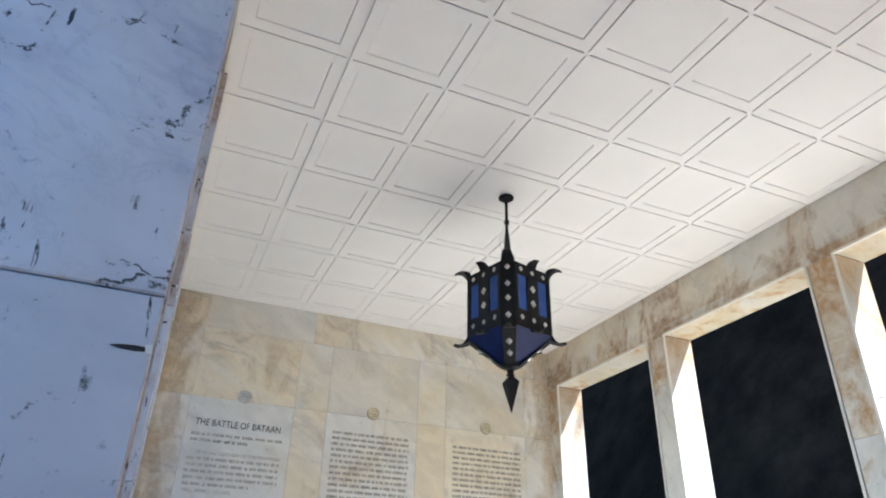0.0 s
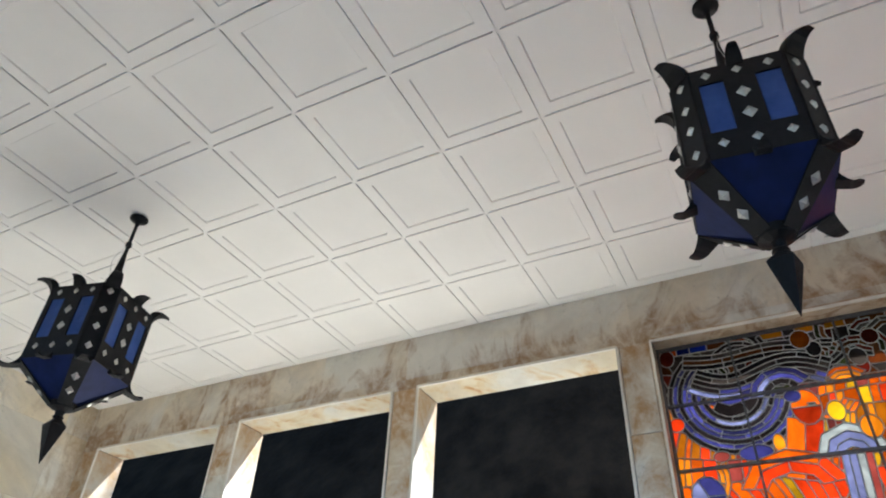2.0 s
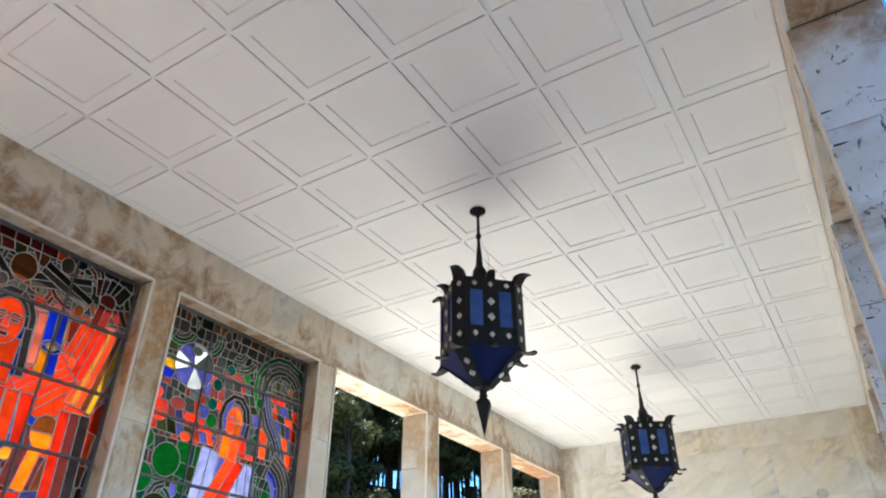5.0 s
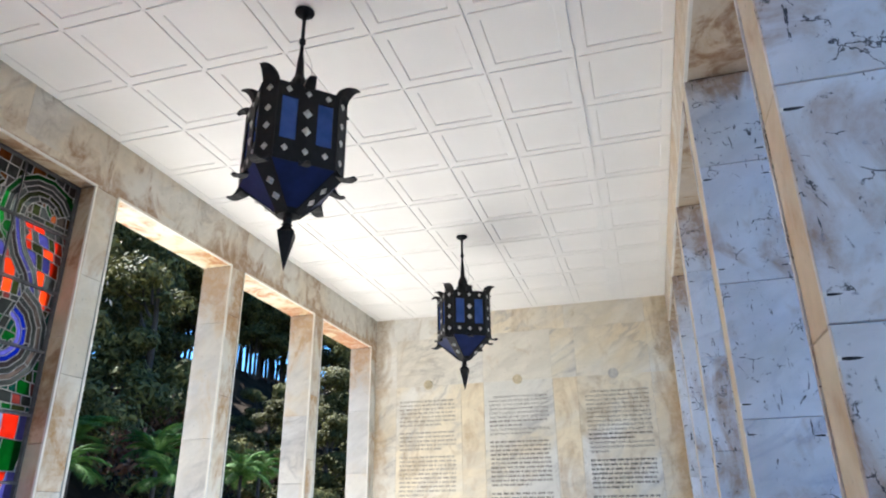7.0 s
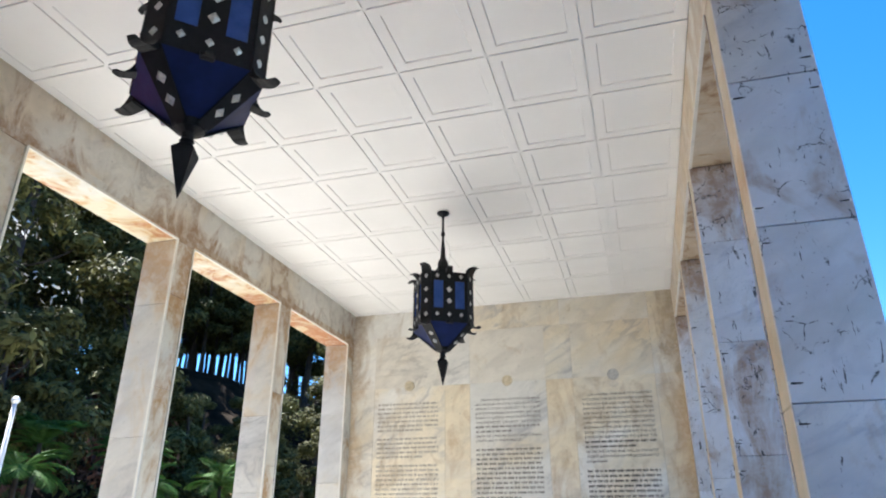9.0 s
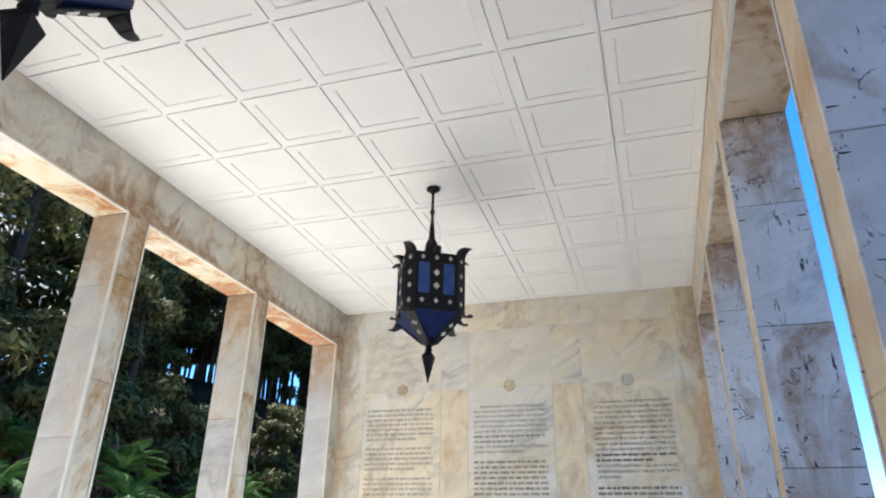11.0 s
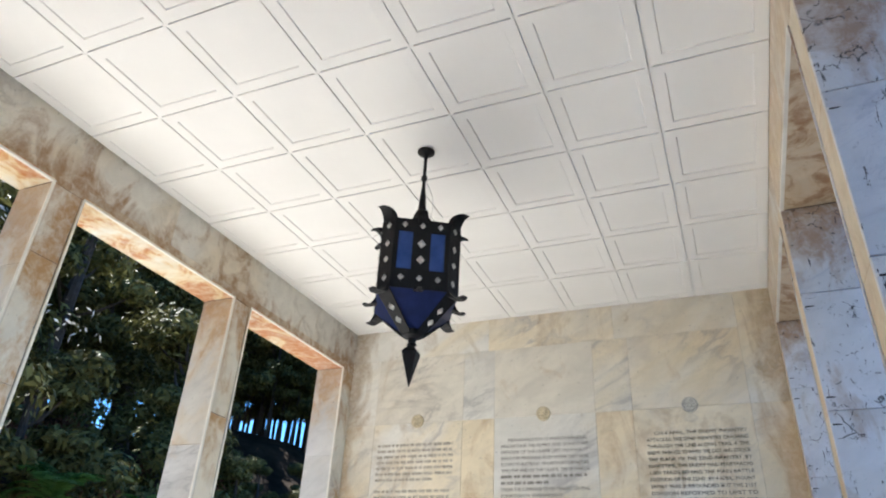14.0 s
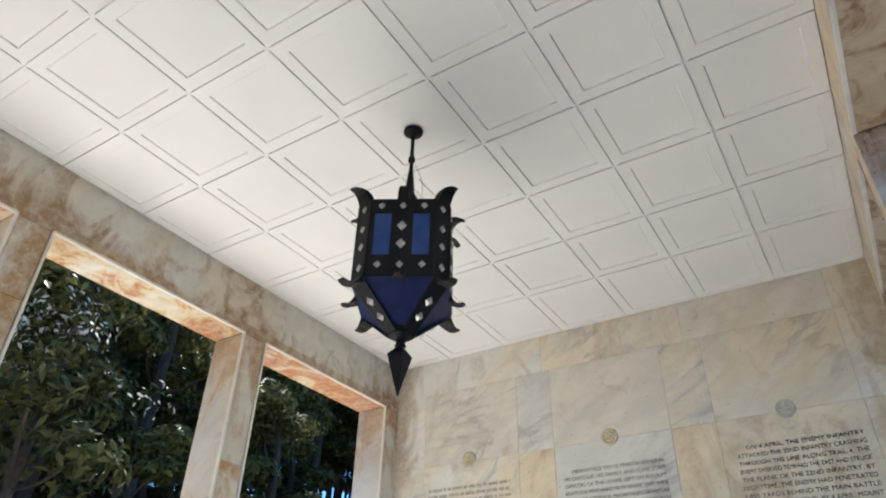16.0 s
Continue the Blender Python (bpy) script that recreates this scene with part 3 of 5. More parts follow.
def letter_line(words, left, z, width, y, n, parent, height, ink):
    """One line of raised letters, set out to the given width."""
    me = text_mesh(words, height * 1.42)
    me.materials.clear()
    me.materials.append(ink)
    ob = tagged(new("text_line", me), kind="stuff")
    xs = [v.co.x for v in me.vertices]
    k = width / (max(xs) - min(xs)) if width else 1.0
    for v in me.vertices:
        v.co.x = (v.co.x - min(xs)) * k
    ob.parent = parent
    ob.matrix_world = pose(left, y + n * 0.0015, z, 90, 0, 0 if n < 0 else 180)
    return ob


def bar_line(rng, left, z, width, y, n, parent, height, ink, short=1.0):
    """A line too worn to read, as bars the length of its words."""
    verts, faces = [], []
    x = 0.0
    end = width * short
    while x < end - 0.01:
        w = min(rng.uniform(0.025, 0.115), end - x)
        s = 1 if n < 0 else -1
        k = 0
        while k < w - 0.004:
            lw = min(rng.uniform(0.010, 0.019), w - k)
            hh = height * rng.uniform(0.86, 1.0)
            xa, xb = left + s * (x + k), left + s * (x + k + lw - 0.005)
            v, f = box_data(min(xa, xb), max(xa, xb), min(y, y + n * 0.0025), max(y, y + n * 0.0025), z + height * rng.uniform(0, 0.12), z + hh)
            b = len(verts)
            verts.extend(v)
            faces.extend(tuple(i + b for i in q) for q in f)
            k += lw
        x += w + 0.014
    tagged(mesh_ob("text_line", verts, faces, ink, parent), kind="stuff")


def inscription(lines, left, top, width, y, n, label, seed, pitch=0.0562, height=0.030, ink=INK):
    """lines: words to letter out, a number for that many worn lines of a paragraph, or 0 for a gap."""
    rng = random.Random(seed)
    base = new("inscription")
    base.location = (0, 0, 0)
    z = top - height
    s = 1 if n < 0 else -1
    for item in lines:
        if isinstance(item, str):
            ind = 0.07 if item.startswith(" ") else 0.0
            wd = width - ind
            if item.endswith("|"):
                wd = 0.0
            letter_line(item.strip(" |"), left + s * ind, z, wd, y, n, base, height, ink)
            z -= pitch
        elif item == 0:
            z -= pitch * 0.95
        else:
            for i in range(item):
                if z < 0.7:
                    break
                bar_line(rng, left, z, width, y, n, base, height, ink, 1.0 if i < item - 1 else rng.uniform(0.35, 0.8))
                z -= pitch
    return tagged(base, label, "inscription", "wall inscriptions")


TEXT_A = [" ON 4 APRIL, THE ENEMY INFANTRY", "ATTACKED THE 22ND INFANTRY CRASHING", "THROUGH THE LINE ALONG TRAIL 4. THE",
          "ENEMY SWERVED TOWARD THE EAST AND STRUCK", "THE FLANK OF THE 22ND INFANTRY. BY", "NIGHTTIME, THE ENEMY HAD PENETRATED",
          "1,000 YARDS BEHIND THE MAIN BATTLE", "POSITION OF THE 22ND. BY 4 APRIL, MOUNT", "SAMAT WAS SURROUNDED BUT THE 21ST",
          "DIVISION REFORMED TO LIMIT TO", 2, "OF MOUNT SAMAT WAS CALLED THE MOST", "VICIOUS ENCOUNTER OF THE SECOND BATTLE", "OF BATAAN.|", 0, 7, 0, 8, 0, 7]
TEXT_B = [" MEANWHILE ON 12 MARCH GENERAL", "MACARTHUR, HIS FAMILY AND SOME STAFF", "OFFICERS OF THE USAFFE LEFT ON FOUR PT",
          "BOATS FOR MINDANAO FROM WHERE THEY WERE", "FLOWN TO AUSTRALIA. MACARTHUR'S DEPARTURE", "WAS THE END OF THE USAFFE. ON 20 MARCH", 2, "UNDER THE COMMAND OF LIEUTENANT GENERAL", "JONATHAN M. WAINWRIGHT.|", 0, 11, 0, 8, 0, 6]
inscription([7, 0, 5, 0, 10, 0, 9], -3.87, 3.045, 0.84, YN, -1, "faded dark letters carved in a marble panel", 1, ink=FAINT)
inscription(TEXT_B, -2.535, 3.045, 0.83, YN, -1, "dark engraved letters about the army's departure", 2, ink=WORN)
inscription(TEXT_A, -1.185, 3.045, 0.83, YN, -1, "dark engraved letters about the enemy's attack", 3)
inscription(["THE BATTLE OF BATAAN"], -0.375, 3.045, 0.80, YS, 1, "large dark title letters on the marble wall", 4, height=0.064)
inscription([2, 0, " FROM ALL CORNERS OF THE PHILIPPINES", 5, "WELL ARMED TROOPS.|", 0, 9, 0, 8], -0.36, 2.915, 0.85, YS, 1, "faded dark letters under the title", 5, ink=FAINT)
inscription([12, 0, 9, 0, 7], -1.70, 3.075, 0.83, YS, 1, "faded dark letters in the middle marble panel", 6, ink=GREYED)
inscription([15, 0, 9, 0, 7], -3.035, 3.07, 0.83, YS, 1, "faded dark letters in a veined marble panel", 7, ink=GREYED)


# ---------------------------------------------------------------- lanterns
def horn(out, up, width, length, rise, droop):
    """A flat iron tongue that tapers and curls outward; out is the way it leans in its own plane."""
    bm = bmesh.new()
    rows = []
    for i in range(8):
        s = i / 7
        a = s * 2.15
        x = length * (1 - math.cos(a))
        z = rise * math.sin(a) * up - droop * s * s * up
        w = width * (1 - 0.66 * s ** 2)
        th = 0.009 + 0.024 * math.sin(math.pi * min(1, s * 0.95 + 0.1)) * (1 - 0.55 * s)
        rows.append([bm.verts.new((x + dx, dy, z + dz)) for dx, dz, dy in ((-th, 0.004, -w), (-th, 0.004, w), (th * 0.4, -0.004, w), (th * 0.4, -0.004, -w))])
    for r, q in zip(rows, rows[1:]):
        for i in range(4):
            bm.faces.new((r[i], r[(i + 1) % 4], q[(i + 1) % 4], q[i]))
    bm.faces.new(rows[0][::-1])
    bm.faces.new(rows[-1])
    return bm


def build_lantern():
    """A hanging lantern: a square iron cage with cut corners, two blue panes a side, a glazed point below, horns and a spear."""
    top, bot, tip = 3.605, 3.14, 2.955
    A, C = 0.236, 0.166                       # half depth to a face, half width of a face
    root = new("hanging_lantern")
    up = Vector((0, 0, 1))
    bm = bmesh.new()
    ring_solid(bm, [(0.058, CZ - 0.001), (0.058, CZ - 0.010), (0.045, CZ - 0.022), (0.016, CZ - 0.034), (0.013, CZ - 0.06)], 24)
    part("canopy", bm, IRON, root, smooth=True)
    bm = bmesh.new()
    ring_solid(bm, [(0.011, CZ - 0.05), (0.011, CZ - 0.20), (0.020, CZ - 0.21), (0.020, CZ - 0.235), (0.010, CZ - 0.245), (0.012, CZ - 0.30), (0.019, CZ - 0.36), (0.026, CZ - 0.47), (0.048, CZ - 0.515), (0.052, CZ - 0.55), (0.04, CZ - 0.57)], 12)
    part("rod", bm, IRON, root, smooth=False)
    bm = bmesh.new()
    ring_solid(bm, [(0.074, CZ - 0.565), (0.082, CZ - 0.575), (0.082, CZ - 0.60), (0.074, CZ - 0.61), (0.080, top)], 4, turn=math.pi / 4)
    part("hub", bm, IRON, root)
    bm = bmesh.new()
    rows = []
    for k in range(15):
        a = k / 14 * math.pi
        c = Vector((0.02 + 0.05 * math.sin(a), 0.01 * math.cos(3 * a), CZ - 0.25 - 0.38 * k / 14))
        rows.append([bm.verts.new(c + Vector((0.0017 * math.cos(q), 0.0017 * math.sin(q), 0))) for q in (0.0, 1.571, 3.142, 4.712)])
    for p, q in zip(rows, rows[1:]):
        for k in range(4):
            bm.faces.new((p[k], p[(k + 1) % 4], q[(k + 1) % 4], q[k]))
    part("wire", bm, WIRE, root)
    # lid
    corners = []
    for k in range(4):
        a = k * math.pi / 2
        n, s = Vector((math.cos(a), math.sin(a), 0)), Vector((-math.sin(a), math.cos(a), 0))
        corners += [n * A - s * C, n * A + s * C]
    bm = bmesh.new()
    extrude_poly(bm, [c + up * (top - 0.012) for c in corners], up * 0.012)
    part("lid", bm, IRON, root)

    def strip(u0, u1, z0, z1, n, s, d, mat, name, th=0.008):
        b = bmesh.new()
        extrude_poly(b, [n * d + s * u0 + up * z0, n * d + s * u1 + up * z0, n * d + s * u1 + up * z1, n * d + s * u0 + up * z1], n * th)
        return part(name, b, mat, root)

    def stud(p, n, s, size, parent, v=None):
        v = v or up
        b = bmesh.new()
        ring = [b.verts.new(p + s * size * x + v * size * 1.15 * y) for x, y in ((1, 0), (0, 1), (-1, 0), (0, -1))]
        apex = b.verts.new(p + n * size * 0.5)
        b.faces.new(ring[::-1])
        for i in range(4):
            b.faces.new((ring[i], ring[(i + 1) % 4], apex))
        part("stud", b, STUD, parent)

    zt, zb = top - 0.085, bot + 0.125          # top and bottom of the panes
    for k in range(4):
        a = k * math.pi / 2
        n, s = Vector((math.cos(a), math.sin(a), 0)), Vector((-math.sin(a), math.cos(a), 0))
        band_t = strip(-C, C, zt, top, n, s, A - 0.006, IRON, "band")
        band_b = strip(-C, C, bot, zb, n, s, A - 0.006, IRON, "band")
        mid = strip(-0.054, 0.054, zb, zt, n, s, A - 0.006, IRON, "upright")
        for e in (-1, 1):
            strip(min(e * 0.140, e * C), max(e * 0.140, e * C), zb, zt, n, s, A - 0.006, IRON, "upright")
            strip(min(e * 0.052, e * 0.143), max(e * 0.052, e * 0.143), zb - 0.004, zt + 0.004, n, s, A - 0.011, BLUE, "pane", 0.004)
        for u in (-0.108, 0.0, 0.108):
            stud(n * (A + 0.002) + s * u + up * (top - 0.042), n, s, 0.019, band_t)
            stud(n * (A + 0.002) + s * u + up * (bot + 0.070), n, s, 0.019, band_b)
        for f in (0.26, 0.68):
            stud(n * (A + 0.002) + up * (zb + (zt - zb) * f), n, s, 0.026, mid)
        # cut corner
        c1, c2 = n * A + s * C, Vector((-n.y, n.x, 0)) * A - Vector((-s.y, s.x, 0)) * C
        nn = ((c1 + c2) / 2).normalized()
        ss = (c2 - c1).normalized()
        dd, hw = ((c1 + c2) / 2).length, (c2 - c1).length / 2
        corner = strip(-hw, hw, bot, top, nn, ss, dd - 0.006, IRON, "corner_panel")
        for z in (top - 0.042, zb + (zt - zb) * 0.68, zb + (zt - zb) * 0.26, bot + 0.070):
            stud(nn * (dd + 0.002) + up * z, nn, ss, 0.021, corner)
        # the glazed point below: a blue field on each side, an iron rib on each cut corner
        b = bmesh.new()
        p = [n * A - s * C + up * bot, n * A + s * C + up * bot, n * 0.05 + s * 0.035 + up * tip, n * 0.05 - s * 0.035 + up * tip]
        nrm = (p[1] - p[0]).cross(p[3] - p[0]).normalized()
        extrude_poly(b, p, nrm * 0.004)
        part("lower_pane", b, NAVY, root)
        b = bmesh.new()
        p = [c1 + up * bot, c2 + up * bot, nn * 0.06 + ss * 0.035 + up * (tip - 0.004), nn * 0.06 - ss * 0.035 + up * (tip - 0.004)]
        nrm = (p[3] - p[0]).cross(p[1] - p[0]).normalized()
        extrude_poly(b, p, nrm * 0.007)
        rib = part("rib", b, IRON, root)
        slope = (p[3] - p[0]).normalized()
        for f in (0.40, 0.70):
            stud((p[0] + p[1]) / 2 * (1 - f) + (p[2] + p[3]) / 2 * f + nrm * 0.009, nrm, ss, 0.023, rib, slope)
        # horns, above and below, on the corners and on the faces
        for ang, rad, wide, size in ((a, A, 0.030, 0.52), (a + math.pi / 4, dd, 0.042, 0.70)):
            for z, sgn, ln, rs in ((top - 0.012, 1, 0.090, 0.100), (bot + 0.02, -1, 0.092, 0.085)):
                h = part("horn", horn(1, sgn, wide, ln * size, rs * size, 0.0), IRON, root)
                h.matrix_local = Matrix.Translation((rad * math.cos(ang), rad * math.sin(ang), z)) @ Matrix.Rotation(ang, 4, "Z")
    # beaded wires along the corner edges
    bm = bmesh.new()
    for c in corners:
        for i in range(34):
            z = bot + 0.01 + (top - bot - 0.02) * i / 33
            bmesh.ops.create_cone(bm, segments=4, radius1=0.006, radius2=0.006, depth=0.007, cap_ends=True, matrix=Matrix.Translation(c * 1.005 + up * z))
    tagged(part("beading", bm, IRON, root), kind="stuff")
    bm = bmesh.new()
    ring_solid(bm, [(0.075, tip + 0.012), (0.062, tip - 0.015), (0.026, tip - 0.03), (0.022, tip - 0.055), (0.03, tip - 0.065), (0.018, tip - 0.075)], 12)
    part("knop", bm, IRON, root)
    bm = bmesh.new()
    ring_solid(bm, [(0.018, tip - 0.070), (0.062, tip - 0.112), (0.060, tip - 0.124), (0.002, tip - 0.318)], 4, turn=0.4)
    part("spear", bm, IRON, root)
    return tagged(root, "black wrought-iron lantern with blue glass panes and silver studs", "lantern", "ceiling lanterns")


lantern = build_lantern()
LX = -3.5 * T
lantern.matrix_world = pose(LX, -4.5 * T, 0, 0, 0, 30)
for k, turn, lean in ((10.5, 45, 0.0), (16.5, 6, -1.0), (22.5, 15, 0.0)):
    copy_thing(lantern, Matrix.Translation((LX, -k * T, CZ)) @ pose(0, 0, 0, lean, 0, 0) @ pose(0, 0, -CZ, 0, 0, turn))


# ---------------------------------------------------------------- stained-glass windows
def clip_cell(poly, m, d):
    """Keeps the part of a polygon that lies on the near side of a line: point m, outward way d."""
    out = []
    for i, p in enumerate(poly):
        q = poly[(i + 1) % len(poly)]
        a = (p[0] - m[0]) * d[0] + (p[1] - m[1]) * d[1]
        b = (q[0] - m[0]) * d[0] + (q[1] - m[1]) * d[1]
        if a <= 0:
            out.append(p)
        if (a < 0 < b) or (b < 0 < a):
            t = a / (a - b)
            out.append((p[0] + (q[0] - p[0]) * t, p[1] + (q[1] - p[1]) * t))
    return out


def area(poly):
    return 0.5 * sum(p[0] * q[1] - q[0] * p[1] for p, q in zip(poly, poly[1:] + poly[:1]))


class Cartoon:
    """The drawing of a window: u runs north, v down from the top. A woven ground of bent strips, with shapes let into it."""

    def __init__(self, w, h, seed):
        self.w, self.h, self.rng, self.pieces = w, h, random.Random(seed), []
        self.leads = []

    def ground(self, v0, v1, tall, wide, palette, bend=0.03, lean=0.0):
        r = self.rng
        v = v0
        while v < v1 - 0.01:
            hh = min(r.uniform(*tall), v1 - v)
            u = -0.25
            while u < self.w + 0.25:
                ww = r.uniform(*wide)
                pts = []
                n = 3
                for a, b, c, d in ((u, v, u + ww, v), (u + ww, v, u + ww, v + hh), (u + ww, v + hh, u, v + hh), (u, v + hh, u, v)):
                    for k in range(n):
                        x, y = a + (c - a) * k / n, b + (d - b) * k / n
                        inside = math.sin(math.pi * min(1, max(0, (y - v0) / (v1 - v0))))
                        pts.append((x + lean * (y - v0) + bend * math.sin(6.0 * y + 2.3 * x), y + inside * bend * math.sin(5.2 * x + 1.7 * y + v0 * 9)))
                self.add(pts, r.choice(palette))
                u += ww
            v += hh

    def fitted(self, poly):
        for m, d in (((0, 0), (-1, 0)), ((self.w, 0), (1, 0)), ((0, 0), (0, -1)), ((0, self.h), (0, 1))):
            poly = clip_cell(poly, m, d)
            if len(poly) < 3:
                return []
        return poly if abs(area(poly)) > 6e-5 else []

    def add(self, poly, colour):
        poly = self.fitted(poly)
        if poly:
            self.pieces.append(([poly], colour))
            self.leads.extend(zip(poly, poly[1:] + poly[:1]))

    def inlay(self, shape, colour, edges=None, joined=False):
        """Lets a convex piece into what is there already. edges: the sides that carry lead; joined: it belongs to the piece before."""
        shape = self.fitted(shape)
        if not shape:
            return
        if area(shape) < 0:
            shape = shape[::-1]
        us, vs = [p[0] for p in shape], [p[1] for p in shape]
        u0, u1, v0, v1 = min(us), max(us), min(vs), max(vs)
        sides = [(p, (q[1] - p[1], p[0] - q[0])) for p, q in zip(shape, shape[1:] + shape[:1])]
        kept = []
        for polys, c in self.pieces:
            left = []
            for poly in polys:
                pu, pv = [p[0] for p in poly], [p[1] for p in poly]
                if max(pu) < u0 or min(pu) > u1 or max(pv) < v0 or min(pv) > v1:
                    left.append(poly)
                    continue
                rest = poly
                for p, d in sides:
                    out = clip_cell(rest, p, (-d[0], -d[1]))
                    rest = clip_cell(rest, p, d)
                    if len(out) > 2 and abs(area(out)) > 1e-6:
                        left.append(out)
                    if len(rest) < 3:
                        break
            if sum(abs(area(p)) for p in left) > 6e-5:
                kept.append((left, c))
        self.pieces = kept
        lines = []
        for a, b in self.leads:
            if max(a[0], b[0]) < u0 or min(a[0], b[0]) > u1 or max(a[1], b[1]) < v0 or min(a[1], b[1]) > v1:
                lines.append((a, b))
                continue
            t0, t1 = 0.0, 1.0
            for p, d in sides:
                fa = (a[0] - p[0]) * d[0] + (a[1] - p[1]) * d[1]
                fb = (b[0] - p[0]) * d[0] + (b[1] - p[1]) * d[1]
                if fa > 0 and fb > 0:
                    t0, t1 = 1.0, 0.0
                elif fa > 0:
                    t0 = max(t0, fa / (fa - fb))
                elif fb > 0:
                    t1 = min(t1, fa / (fa - fb))
            if t0 >= t1:
                lines.append((a, b))
                continue
            at = lambda t: (a[0] + (b[0] - a[0]) * t, a[1] + (b[1] - a[1]) * t)
            if t0 > 0.02:
                lines.append((a, at(t0)))
            if t1 < 0.98:
                lines.append((at(t1), b))
        self.leads = lines
        if edges is None:
            self.add(shape, colour)
            return
        if joined and self.pieces and self.pieces[-1][1] == colour:
            self.pieces[-1][0].append(shape)
        else:
            self.pieces.append(([shape], colour))
        inside = lambda p: -0.001 <= p[0] <= self.w + 0.001 and -0.001 <= p[1] <= self.h + 0.001
        self.leads.extend(e for e in edges if inside(e[0]) and inside(e[1]))

    def flourish(self, n, u0, u1, v0, v1, palette):
        """Small curls of two or three strips, and rounds, strewn over a field."""
        r = self.rng
        for i in range(n):
            u, v = r.uniform(u0, u1), r.uniform(v0, v1)
            if i % 3 == 0:
                self.disc(u, v, r.uniform(0.018, 0.042), [r.choice(palette)], r.uniform(0.7, 1.6), 12)
            else:
                a = r.uniform(0, 360)
                self.bands(arc(u, v, r.uniform(0.07, 0.16), a, a + r.uniform(60, 140)), (-0.03, 0.0, 0.03)[: r.choice((2, 3))], [[r.choice(palette)] for _ in range(3)], 0.05)

    def disc(self, u, v, r, colours, ratio=1.0, n=14):
        """A round or oval; with several colours it is cut in wedges."""
        pts = [(u + r * math.cos(2 * math.pi * i / n), v + r * ratio * math.sin(2 * math.pi * i / n)) for i in range(n)]
        if len(colours) == 1:
            self.inlay(pts, colours[0])
            return
        k = n // len(colours)
        for i, c in enumerate(colours):
            ring = pts[i * k:(i + 1) * k + 1] if i < len(colours) - 1 else pts[i * k:] + pts[:1]
            self.inlay([(u, v)] + ring, c)

    def bands(self, curve, offsets, colours, step):
        """Strips side by side along a curve: curve(s) gives place and way for s from 0 to 1."""
        length = sum(math.dist(curve(i / 40)[:2], curve((i + 1) / 40)[:2]) for i in range(40))
        n = max(2, int(length / step))
        half = (offsets[1] - offsets[0]) / 2 if len(offsets) > 1 else 0.04

        def point(s, o):
            u, v, tu, tv = curve(s)
            k = math.hypot(tu, tv)
            return u - tv / k * o, v + tu / k * o
        for o, c in zip(offsets, colours):
            last, run = None, 0
            for i in range(n):
                fresh = run <= 0
                if fresh:
                    last, run = self.rng.choice(c), self.rng.choice((2, 3, 4, 6))
                run -= 1
                a, b = i / n, (i + 1) / n
                q = [point(a, o - half), point(b, o - half), point(b, o + half), point(a, o + half)]
                sides = [(q[0], q[1]), (q[3], q[2])] + ([(q[0], q[3])] if fresh else []) + ([(q[1], q[2])] if i == n - 1 else [])
                self.inlay(q, last, sides, not fresh)


def arc(cu, cv, r, a0, a1, ru=None):
    def curve(s):
        a = radians(a0 + (a1 - a0) * s)
        return cu + (ru or r) * math.cos(a), cv + r * math.sin(a), -(ru or r) * math.sin(a), r * math.cos(a)
    return curve


def wave(u0, v0, u1, v1, amp):
    def curve(s):
        return u0 + (u1 - u0) * s, v0 + (v1 - v0) * s + amp * math.sin(s * 2 * math.pi), u1 - u0, (v1 - v0) + amp * 2 * math.pi * math.cos(s * 2 * math.pi)
    return curve


DARK = ["smoke", "char", "brown", "maroon", "smoke", "char", "brown", "olive", "char", "maroon"]
FIRE = ["orange", "scarlet", "amber", "orange", "orange", "yellow", "amber"]


